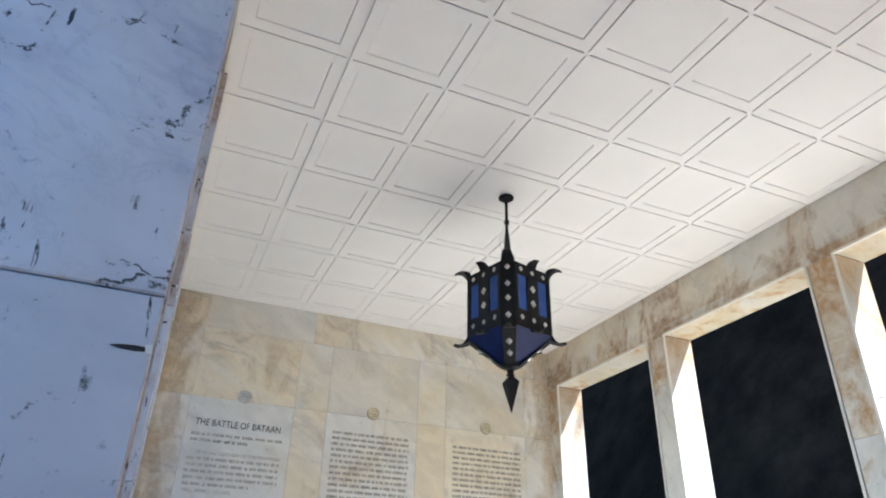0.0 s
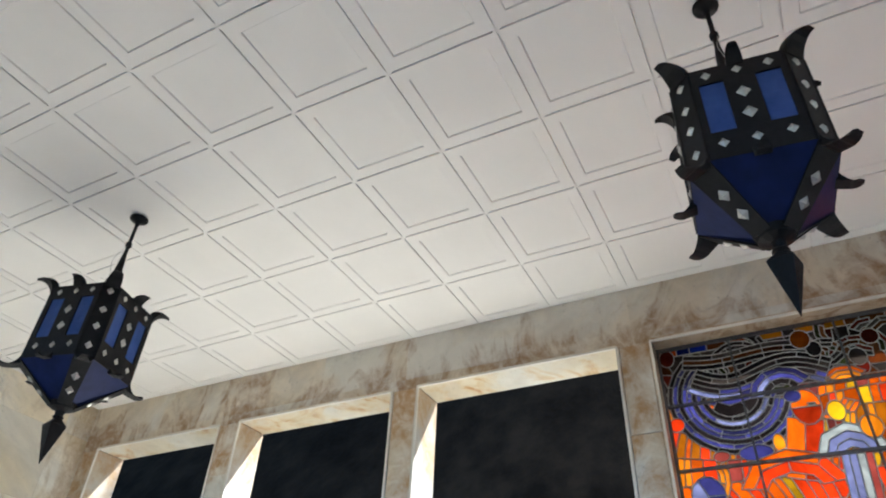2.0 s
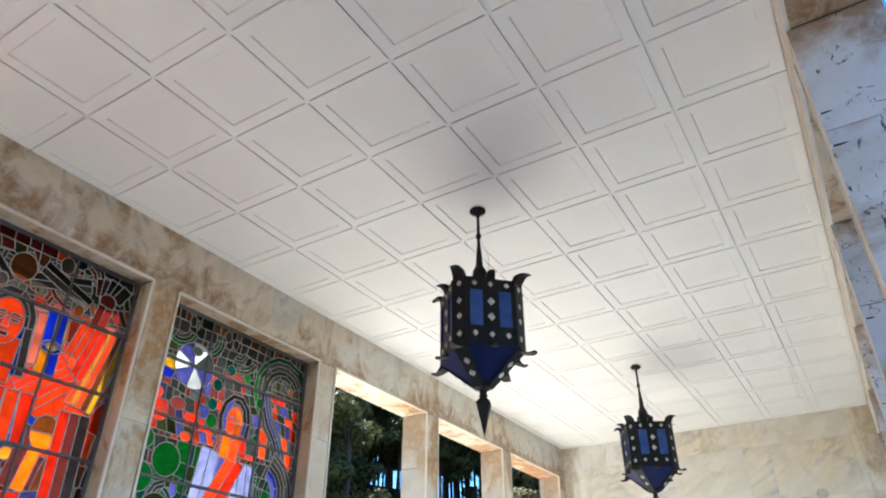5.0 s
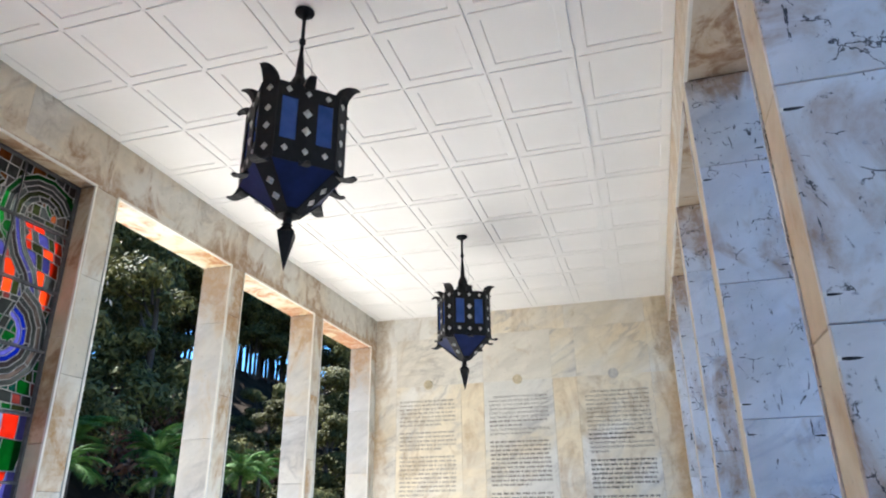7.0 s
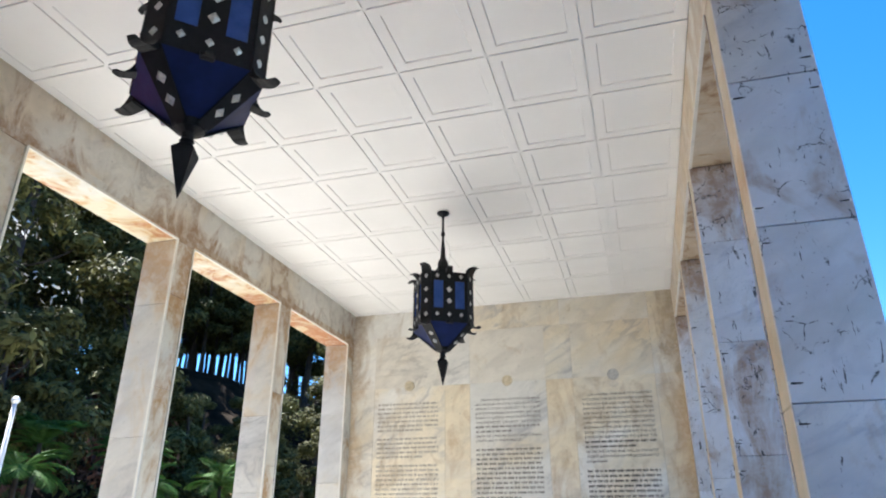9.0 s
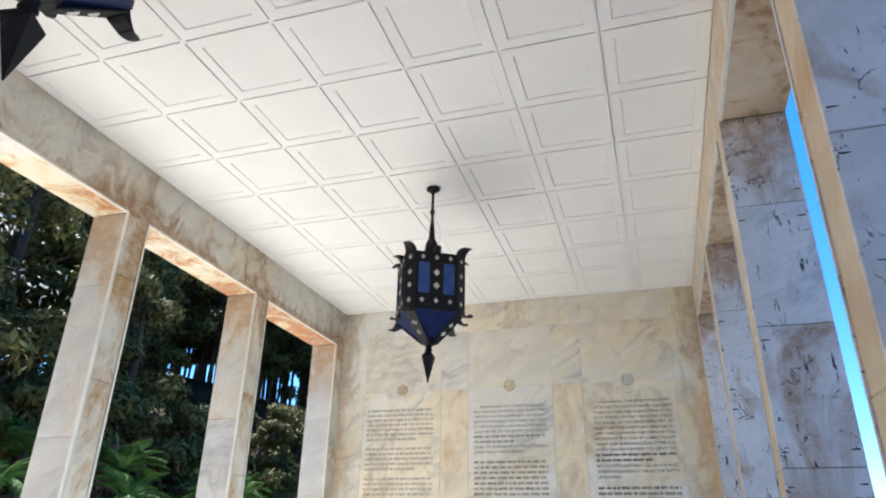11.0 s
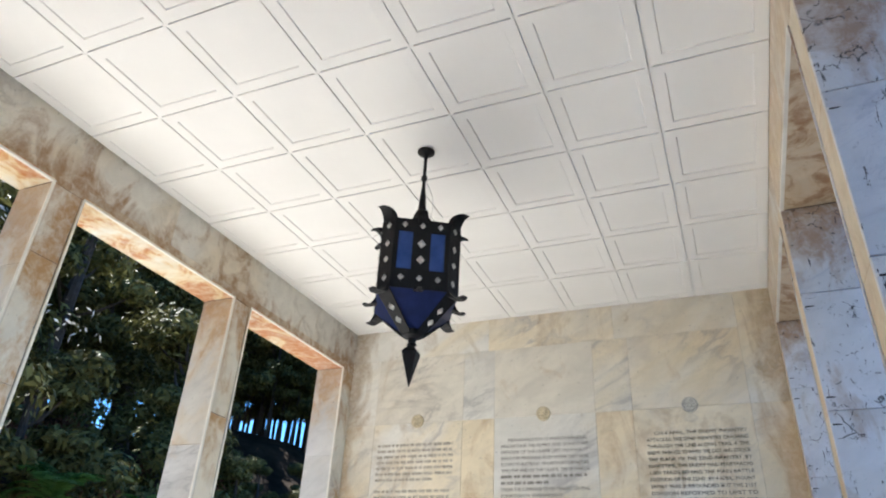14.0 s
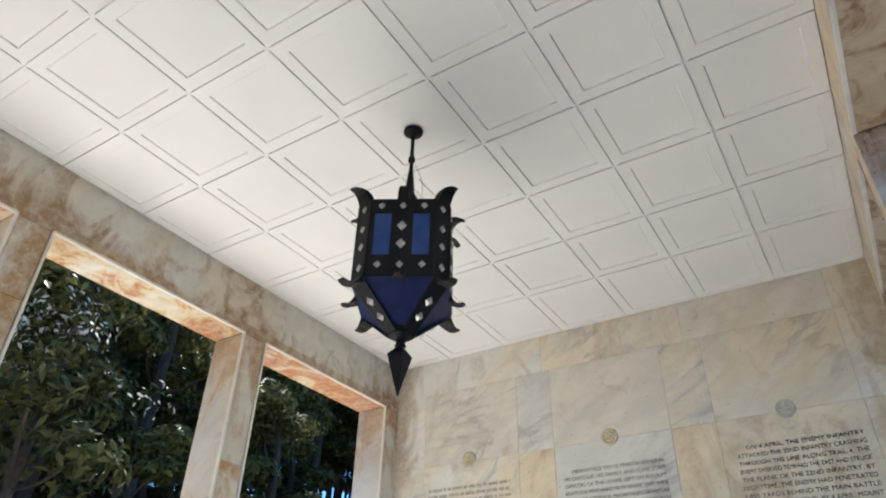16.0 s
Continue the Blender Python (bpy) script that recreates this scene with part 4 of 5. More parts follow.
def cartoon_first(w, h):
    """A blue streaming swirl over a fiery field with a bowed figure."""
    c = Cartoon(w, h, 11)
    r = c.rng
    c.ground(0.0, 0.06, (0.06, 0.07), (0.07, 0.16), ["brown", "scarlet", "maroon", "char", "blue", "amber", "smoke"], 0.004)
    c.ground(0.06, 0.40, (0.08, 0.17), (0.05, 0.12), DARK + ["brown", "brown"], 0.06, 0.25)
    c.ground(0.40, 0.95, (0.09, 0.20), (0.03, 0.075), FIRE + ["rose"], 0.05, -0.35)
    c.ground(0.95, 1.75, (0.10, 0.22), (0.035, 0.085), FIRE + ["brown", "scarlet", "yellow"], 0.05, 0.3)
    c.ground(1.75, h, (0.15, 0.35), (0.10, 0.20), FIRE + ["violet", "lilac", "brown"], 0.04, 0.2)
    c.flourish(30, 0.4, 1.58, 0.06, 0.36, DARK + ["brown"])
    c.flourish(26, 0.0, 1.58, 0.42, 1.7, FIRE + ["scarlet"])
    # streams of the swirl: long dark and blue bands that sweep round to the lower edge
    c.disc(0.47, 0.42, 0.17, ["violet", "smoke", "violet", "violet"], 0.85, 20)
    for k in range(4):
        c.bands(wave(0.30, 0.30 + 0.055 * k, 0.66, 0.34 + 0.06 * k, 0.03), (0.0,), [["smoke", "violet"]], 0.09)
    c.bands(arc(0.42, 0.40, 0.24, 240, 15, 0.25), (-0.135, -0.105, -0.075, -0.045, -0.015, 0.015, 0.045, 0.075), [["smoke"], ["violet"], ["smoke"], ["violet"], ["violet"], ["smoke"], ["lilac", "violet"], ["smoke"]], 0.06)
    c.bands(wave(0.16, 0.12, 0.92, 0.16, 0.02), (-0.035, 0.0, 0.035), [["char"], ["smoke", "brown"], ["smoke"]], 0.06)
    c.bands(wave(0.20, 0.26, 1.0, 0.34, 0.06), (-0.07, -0.035, 0.0, 0.035, 0.07), [["smoke"], ["char"], ["smoke"], ["violet", "smoke"], ["violet", "lilac"]], 0.055)
    c.bands(arc(0.72, 0.46, 0.14, 185, 330), (-0.04, 0.0, 0.04), [["violet"], ["lilac", "violet"], ["smoke"]], 0.06)
    for u, v, q in ((0.06, 0.07, 0.05), (0.96, 0.18, 0.045), (0.90, 0.10, 0.06), (1.28, 0.16, 0.05), (1.18, 0.28, 0.05), (1.44, 0.12, 0.04), (1.42, 0.28, 0.04)):
        c.disc(u, v, q, [r.choice(["brown", "maroon", "orange", "char", "smoke"])], r.uniform(0.9, 1.5))
    # the bowed face in profile, with its neck, and the white and lilac arch
    c.bands(wave(0.79, 0.62, 0.70, 0.98, 0.0), (-0.055, 0.045), [["scarlet"], ["orange", "scarlet"]], 0.18)
    c.disc(0.82, 0.55, 0.085, ["scarlet", "orange"], 1.35)
    c.disc(0.76, 0.47, 0.05, ["violet"], 0.8)
    c.inlay([(0.83, 0.53), (0.875, 0.53), (0.87, 0.545), (0.835, 0.545)], "smoke")
    c.disc(0.97, 0.60, 0.05, ["yellow"], 1.3)
    c.disc(0.48, 0.79, 0.10, ["violet"], 0.5)
    c.disc(0.28, 0.79, 0.05, ["rose"], 0.7)
    c.disc(0.62, 0.75, 0.035, ["amber"], 1.7)
    c.bands(arc(0.64, 1.02, 0.16, 185, 355, 0.22), (-0.035, 0.035), [["orange", "scarlet"], ["scarlet"]], 0.12)
    c.disc(0.16, 1.02, 0.10, ["violet", "lilac", "violet"], 1.2, 15)
    c.bands(arc(0.99, 0.87, 0.12, 180, 360), (-0.05, 0.0, 0.05), [["white", "lilac"], ["lilac"], ["lilac", "violet"]], 0.09)
    c.bands(wave(1.0, 0.86, 0.98, 1.12, 0.0), (-0.06, -0.02, 0.02, 0.06), [["rose"], ["white"], ["lilac"], ["sky", "lilac"]], 0.10)
    c.bands(wave(0.52, 1.12, 0.42, 2.0, 0.02), (-0.24, -0.16, -0.08, 0.0, 0.08, 0.16), [["violet"], ["lilac"], ["violet"], ["white", "lilac"], ["lilac"], ["violet", "lilac"]], 0.24)
    c.bands(wave(0.92, 1.16, 0.86, 2.0, 0.02), (-0.09, 0.0, 0.09), [["rose", "maroon"], ["maroon"], ["maroon", "brown"]], 0.20)
    for u, v, q in ((1.12, 0.72, 0.06), (1.36, 0.62, 0.05), (1.28, 1.02, 0.06), (0.05, 0.55, 0.05), (1.46, 0.88, 0.05)):
        c.disc(u, v, q, [r.choice(["scarlet", "orange", "amber"])], r.uniform(0.8, 1.7))
    return c


def cartoon_second(w, h):
    """A red robed figure with a calm face and both arms raised, under a dark band of branches and rounds."""
    c = Cartoon(w, h, 23)
    r = c.rng
    c.ground(0.0, 0.08, (0.08, 0.09), (0.06, 0.15), ["maroon", "scarlet", "smoke", "red", "brown", "maroon"], 0.01, 0.2)
    c.ground(0.08, 0.38, (0.10, 0.15), (0.04, 0.10), DARK + ["maroon", "maroon"], 0.06, 0.4)
    c.ground(0.38, 0.44, (0.06, 0.07), (0.07, 0.16), ["red", "scarlet", "pink", "red", "maroon"], 0.012)
    c.ground(0.44, 0.90, (0.12, 0.24), (0.035, 0.08), ["red", "scarlet", "orange", "rose", "maroon", "amber", "pink", "brown"], 0.05, -0.2)
    c.ground(0.90, 1.32, (0.18, 0.24), (0.11, 0.20), ["red", "scarlet", "red", "scarlet", "scarlet"], 0.05, -0.15)
    c.ground(1.32, 1.75, (0.09, 0.20), (0.05, 0.12), ["maroon", "red", "rose", "brown", "maroon", "violet"], 0.06, -0.4)
    c.ground(1.75, h, (0.15, 0.35), (0.10, 0.20), ["rose", "maroon", "green", "brown", "violet", "blue"], 0.04)
    c.flourish(30, 0.0, 1.58, 0.06, 0.36, DARK)
    # slanting branches and rounds of the dark band
    for a, b, e, f in ((0.10, 0.34, 0.44, 0.26), (0.30, 0.30, 0.62, 0.38), (0.46, 0.10, 0.74, 0.36), (0.86, 0.28, 1.26, 0.16), (0.92, 0.16, 1.28, 0.30)):
        c.bands(wave(a, b, e, f, 0.0), (-0.025, 0.025), [["smoke"], ["smoke", "char"]], 0.16)
    for u, v, q in ((0.36, 0.14, 0.06), (0.80, 0.22, 0.085), (0.70, 0.35, 0.04), (0.52, 0.20, 0.035), (1.06, 0.09, 0.05), (1.22, 0.36, 0.035), (0.26, 0.24, 0.03)):
        c.disc(u, v, q, [r.choice(["smoke", "maroon", "char", "brown"])], r.uniform(0.9, 1.3))
    # the bubbles beside the raised hand
    for k in range(22):
        c.disc(0.03 + 0.30 * r.random() * (1 - 0.2 * (k % 3)), 0.46 + 0.42 * r.random(), r.uniform(0.022, 0.050), [r.choice(["amber", "orange", "scarlet", "yellow", "orange"])], r.uniform(0.8, 1.4), 12)
    # striped hanging on the other side
    c.bands(wave(1.50, 0.42, 1.38, 0.98, 0.0), (-0.10, -0.06, -0.02, 0.02, 0.06), [["yellow", "amber"], ["brown"], ["scarlet", "orange"], ["amber"], ["scarlet"]], 0.22)
    # arms: open hands, dark forearms, broad red sleeves that meet the shoulders
    for palm, elbow, shoulder in ((0.16, 0.34, 0.60), (1.40, 1.28, 1.02)):
        way = 1 if shoulder > palm else -1
        for k in range(5):
            f = palm + (k - 2) * 0.052 - way * 0.02
            c.bands(wave(palm + (k - 2) * 0.028, 0.20, f, 0.05 + 0.012 * abs(k - 2), 0.0), (0.0,), [["maroon", "smoke"]], 0.2)
        c.disc(palm, 0.22, 0.062, ["maroon"], 0.9)
        c.bands(wave(palm, 0.26, palm + way * 0.03, 0.44, 0.0), (-0.028, 0.028), [["maroon", "char"], ["brown", "maroon"]], 0.1)
        c.bands(wave(palm + way * 0.03, 0.43, elbow, 0.80, 0.0), (-0.075, -0.025, 0.025, 0.075), [["red"], ["scarlet", "red"], ["scarlet"], ["rose", "scarlet"]], 0.10)
        c.bands(wave(elbow, 0.76, shoulder, 1.00, 0.0), (-0.10, -0.05, 0.0, 0.05, 0.10), [["scarlet"], ["red"], ["scarlet"], ["red", "scarlet"], ["rose", "red"]], 0.12)
    c.disc(0.38, 0.66, 0.05, ["smoke"], 0.5)
    # the lit disc, and the blue and yellow ladder
    c.disc(0.56, 0.53, 0.095, ["scarlet", "yellow", "amber", "pink", "red"], 1.15, 15)
    c.bands(wave(0.50, 0.66, 0.56, 0.86, 0.0), (-0.05, 0.0, 0.05), [["maroon"], ["brown"], ["maroon", "rose"]], 0.12)
    c.bands(wave(1.10, 0.40, 1.12, 0.84, 0.01), (-0.035, 0.035), [["yellow", "blue"], ["blue", "amber"]], 0.085)
    c.disc(1.12, 0.66, 0.07, ["blue", "violet"], 0.6, 12)
    c.disc(1.12, 0.66, 0.035, ["yellow"], 0.7, 12)
    c.bands(wave(0.98, 0.46, 1.00, 0.80, 0.0), (-0.03, 0.03), [["rose", "pink"], ["amber", "rose"]], 0.14)
    # the calm face under dark hair, with a blue scarf on each side
    c.bands(arc(0.81, 0.58, 0.175, 172, 368, 0.135), (-0.02, 0.02), [["smoke"], ["smoke"]], 0.07)
    c.bands(wave(0.69, 0.60, 0.66, 0.90, 0.0), (-0.025, 0.025), [["blue"], ["violet", "blue"]], 0.16)
    c.bands(wave(0.93, 0.60, 0.96, 0.90, 0.0), (-0.025, 0.025), [["violet", "smoke"], ["blue"]], 0.16)
    c.bands(wave(0.81, 0.68, 0.81, 0.96, 0.0), (-0.06, 0.06), [["scarlet"], ["scarlet", "red"]], 0.30)
    c.disc(0.81, 0.59, 0.105, ["scarlet"], 1.45, 20)
    for lid in (0.765, 0.857):
        c.inlay([(lid - 0.033, 0.535), (lid + 0.033, 0.535), (lid + 0.028, 0.552), (lid - 0.028, 0.552)], "smoke")
        c.inlay([(lid - 0.030, 0.572), (lid + 0.030, 0.572), (lid + 0.022, 0.590), (lid - 0.022, 0.590)], "maroon")
    c.inlay([(0.800, 0.56), (0.822, 0.56), (0.832, 0.635), (0.790, 0.635)], "red")
    c.inlay([(0.770, 0.662), (0.850, 0.662), (0.838, 0.690), (0.782, 0.690)], "maroon")
    # below: an oval cut in four, a blue sash, yellow rounds, a small bowed head
    c.disc(0.66, 1.44, 0.12, ["maroon", "rose", "maroon", "brown"], 1.35, 16)
    c.bands(wave(1.10, 1.08, 0.78, 1.70, 0.0), (-0.05, 0.02), [["blue"], ["violet", "blue"]], 0.24)
    for u, v, q in ((1.00, 1.46, 0.07), (0.92, 1.58, 0.055), (1.06, 1.34, 0.04), (0.88, 1.70, 0.05)):
        c.disc(u, v, q, ["amber" if q < 0.06 else "yellow"], 1.0, 14)
    c.bands(wave(1.18, 1.16, 1.12, 1.52, 0.0), (-0.06, 0.02), [["orange", "brown"], ["brown", "rose"]], 0.20)
    c.disc(1.24, 1.18, 0.085, ["orange", "brown"], 1.3, 14)
    for k in range(16):
        u, v = 0.02 + 0.46 * r.random(), 0.95 + 0.75 * r.random()
        c.bands(arc(u, v, r.uniform(0.06, 0.13), 40 * k, 40 * k + 110), (-0.03, 0.01), [[r.choice(["orange", "smoke", "maroon", "scarlet"])], [r.choice(["brown", "violet", "amber", "char"])]], 0.09)
    for k in range(7):
        c.bands(wave(0.56 + 0.085 * k, 0.98, 0.50 + 0.10 * k, 1.30, 0.015), (0.0,), [["red", "scarlet"]], 0.11)
    c.bands(wave(0.30, 1.02, 0.18, 1.70, 0.03), (-0.045, 0.0, 0.045), [["orange", "amber", "scarlet"], ["violet", "orange"], ["smoke", "violet"]], 0.11)
    c.bands(wave(1.40, 1.02, 1.42, 1.72, 0.03), (-0.07, 0.0, 0.07), [["smoke", "maroon"], ["char", "rose"], ["maroon", "red"]], 0.18)
    return c


def cartoon_third(w, h):
    """A woman in a pale-blue robe among green rounds, under a blue and white disc."""
    c = Cartoon(w, h, 37)
    r = c.rng
    c.ground(0.0, 0.40, (0.05, 0.11), (0.05, 0.12), ["slate", "olive", "char", "olive", "slate", "slate", "brown"], 0.012)
    c.ground(0.40, 1.0, (0.05, 0.11), (0.04, 0.10), ["slate", "rose", "scarlet", "olive", "violet", "red", "slate"], 0.04, 0.1)
    c.ground(1.0, 1.7, (0.06, 0.14), (0.045, 0.11), ["green", "teal", "olive", "rose", "green", "slate", "teal"], 0.045, -0.1)
    c.ground(1.7, h, (0.15, 0.35), (0.10, 0.20), ["green", "teal", "red", "violet", "lilac"], 0.04)
    c.flourish(14, 0.0, 1.55, 0.06, 0.38, ["slate", "olive", "char", "green"])
    c.flourish(20, 0.0, 1.55, 0.45, 1.7, ["slate", "green", "violet", "rose", "scarlet", "teal"])
    c.bands(wave(0.02, 0.50, 0.22, 0.52, 0.01), (-0.05, 0.03), [["yellow", "amber"], ["sky", "blue"]], 0.09)
    c.bands(arc(1.34, 0.38, 0.20, 120, 330), (-0.12, -0.08, -0.04, 0.0, 0.04), [["green"], ["slate"], ["slate"], ["olive"], ["slate"]], 0.085)
    c.bands(wave(1.10, 0.42, 1.40, 1.06, 0.06), (-0.08, -0.045, -0.01, 0.025), [["slate"], ["violet"], ["smoke"], ["slate"]], 0.11)
    c.bands(arc(1.22, 1.22, 0.20, -70, 165), (-0.15, -0.11, -0.07, -0.03, 0.01, 0.05), [["slate"], ["char"], ["slate"], ["smoke"], ["blue", "violet"], ["violet"]], 0.085)
    c.disc(0.38, 0.42, 0.185, ["violet", "white", "violet", "white", "violet", "white", "slate"], 1.0, 21)
    c.disc(0.38, 0.30, 0.05, ["slate"], 0.7)
    for u, v, q in ((0.63, 0.50, 0.05), (0.61, 0.66, 0.05), (0.63, 0.79, 0.055), (0.30, 1.15, 0.12), (0.12, 1.30, 0.10), (0.28, 1.50, 0.12), (0.10, 1.04, 0.07), (0.20, 1.80, 0.11), (0.92, 0.36, 0.04), (0.74, 0.34, 0.045), (1.10, 0.52, 0.045)):
        c.disc(u, v, q, [r.choice(["green", "green", "teal", "olive"])])
    for u, v, q in ((0.10, 0.70, 0.06), (0.30, 0.74, 0.07), (0.16, 0.86, 0.06), (0.44, 0.82, 0.06), (0.42, 0.96, 0.05)):
        c.disc(u, v, q, [r.choice(["scarlet", "red", "amber", "rose"])], 0.7)
    c.bands(wave(0.72, 1.0, 0.60, 2.0, 0.03), (-0.09, 0.0, 0.09), [["violet"], ["lilac"], ["lilac", "violet"]], 0.20)
    c.bands(wave(0.98, 1.04, 1.02, 2.0, 0.02), (-0.12, -0.04, 0.04, 0.12), [["lilac"], ["lilac", "sky"], ["lilac"], ["violet"]], 0.22)
    c.bands(wave(0.70, 1.50, 0.94, 1.02, 0.0), (-0.045, 0.045), [["scarlet"], ["red", "scarlet"]], 0.16)
    c.bands(arc(0.86, 0.74, 0.19, 150, 390, 0.13), (-0.02, 0.02), [["smoke"], ["violet", "smoke"]], 0.09)
    c.bands(wave(0.86, 0.86, 0.84, 1.04, 0.0), (-0.045, 0.045), [["scarlet"], ["orange"]], 0.12)
    c.disc(0.86, 0.75, 0.085, ["orange", "scarlet", "scarlet", "orange"], 1.6, 16)
    c.inlay([(0.80, 0.71), (0.845, 0.71), (0.84, 0.725), (0.805, 0.725)], "brown")
    c.inlay([(0.875, 0.71), (0.92, 0.71), (0.915, 0.725), (0.88, 0.725)], "brown")
    return c


def build_window(k, y0, y1, cartoon, label):
    """A leaded window between two pillars: iron frame and bars, lead cames, and each piece of coloured glass."""
    sill = 0.85
    w, h = y1 - y0, LZ - sill
    xg = XWO + 0.16
    root = new("stained_glass_window")
    root.location = (xg, y0, LZ)
    c = cartoon(w, h)
    at = lambda u, v, d=0.0: (d, u, -v)
    verts, faces = [], []
    pieces = []
    jit = random.Random(k)
    for polys, colour in c.pieces:
        pieces.append((sum(p[1] for p in polys[0]) / len(polys[0]), polys, colour))
    for p, q in c.leads:
        ln = math.dist(p, q)
        if ln > 0.003:
            tx, ty = (q[0] - p[0]) / ln * 0.0036, (q[1] - p[1]) / ln * 0.0036
            b = len(verts)
            e = jit.uniform(0.0, 0.0012)
            for d in (-0.006 - e, 0.006 + e):
                verts.extend([at(p[0] - ty - tx * 0.3, p[1] + tx - ty * 0.3, d * 0.7), at(q[0] - ty + tx * 0.3, q[1] + tx + ty * 0.3, d * 0.7), at(q[0], q[1], d), at(p[0], p[1], d), at(q[0] + ty + tx * 0.3, q[1] - tx + ty * 0.3, d * 0.7), at(p[0] + ty - tx * 0.3, p[1] - tx - ty * 0.3, d * 0.7)])
            faces.extend([(b, b + 3, b + 2, b + 1), (b + 3, b + 5, b + 4, b + 2), (b + 6, b + 7, b + 8, b + 9), (b + 9, b + 8, b + 10, b + 11), (b, b + 1, b + 7, b + 6), (b + 5, b + 11, b + 10, b + 4)])
    mesh_ob("lead_came", verts, faces, LEAD, root, "silvery-grey lead cames")
    pieces.sort(key=lambda p: p[0])
    rest = {}
    for i, (v, polys, colour) in enumerate(pieces):
        pv, pf = [], []
        for poly in polys:
            n, b = len(poly), len(pv)
            pv += [at(x, y, d) for d in (-0.002, 0.002) for x, y in poly]
            pf += [tuple(range(b, b + n))[::-1], tuple(range(b + n, b + 2 * n))]
        if i < 300:
            mesh_ob("glass_piece", pv, pf, GLASS[colour], root)
        else:
            a = rest.setdefault(colour, ([], []))
            b = len(a[0])
            a[0].extend(pv)
            a[1].extend(tuple(j + b for j in f) for f in pf)
    for colour, (pv, pf) in rest.items():
        tagged(mesh_ob("glass_rest", pv, pf, GLASS[colour], root), kind="stuff")
    for u in (0.30 * w, 0.70 * w):
        box("bar", 0.008, 0.024, u - 0.007, u + 0.007, -h, 0.0, BAR, root)
    v = 0.43
    while v < h - 0.2:
        box("bar", 0.010, 0.030, 0.0, w, -v - 0.010, -v + 0.010, BAR, root)
        v += 0.43
    box("frame_rail", -0.012, 0.032, 0.0, w, -0.018, 0.0, BAR, root)
    box("frame_rail", -0.012, 0.032, 0.0, w, -h, -h + 0.03, BAR, root)
    box("frame_stile", -0.0121, 0.0321, 0.0, 0.016, -h, 0.0, BAR, root)
    box("frame_stile", -0.0121, 0.0321, w - 0.016, w, -h, 0.0, BAR, root)
    tagged(root, label, "window", "stained-glass windows")
    s = box("window_sill", XWO + 0.01, XW - 0.01, y0 - 0.001, y1 + 0.001, 0.0, sill, CREAM)
    tagged(s, "plain marble parapet under the stained glass", "sill", kind="structure")


WIN = [(cartoon_third, "leaded window of a robed woman, green rounds and disc"), (cartoon_second, "leaded window of a red figure with raised arms"), (cartoon_first, "leaded window of a blue swirl over fiery orange glass")]
for (fn, lab), k in zip(WIN, (2, 3, 4)):
    build_window(k, PIL[k + 1] + PW / 2, PIL[k] - PW / 2, fn, lab)


# ---------------------------------------------------------------- hillside and trees
def hill(x, y):
    """Height of the ground: level round the hall, a wooded ridge to the west, falling away to the east."""
    z = -0.16
    d = -x - 9
    if d > 0:
        far = min(1.0, max(0.0, (y - 20) / 12))
        top = 9.6 + 0.9 * math.sin(y * 0.11 + 1) + 4.1 * far * far * (3 - 2 * far)
        z += top * (1 - math.cos(math.pi * min(1, d / 24))) / 2 - max(0, d - 26) * 0.16
    # steep bank added to the south-west so that its shaded face darkens the openings
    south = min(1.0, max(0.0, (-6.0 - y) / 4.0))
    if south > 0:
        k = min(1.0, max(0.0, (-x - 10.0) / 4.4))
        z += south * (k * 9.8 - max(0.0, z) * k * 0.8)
    if x > 14:
        z -= (x - 14) * 0.10
    far = max(0, math.hypot(x, y) - 60)
    return max(z - far * 0.05, -26) + (0.35 * noise.noise((x * 0.25, y * 0.25, 0)) if abs(d) > 0 and d > 1 else 0)


def build_ground():
    s = [-900, -500, -300, -200, -140, -100, -80] + list(range(-66, -20, 3)) + [x * 0.75 for x in range(-26, -8)] + list(range(-5, 68, 3)) + [80, 100, 140, 200, 300, 500, 900]
    verts = [(x, y - 8, hill(x, y - 8)) for x in s for y in s]
    n = len(s)
    faces = [(i * n + j, (i + 1) * n + j, (i + 1) * n + j + 1, i * n + j + 1) for i in range(n - 1) for j in range(n - 1)]
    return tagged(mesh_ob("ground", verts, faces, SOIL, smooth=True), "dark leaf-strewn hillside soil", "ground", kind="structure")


build_ground()


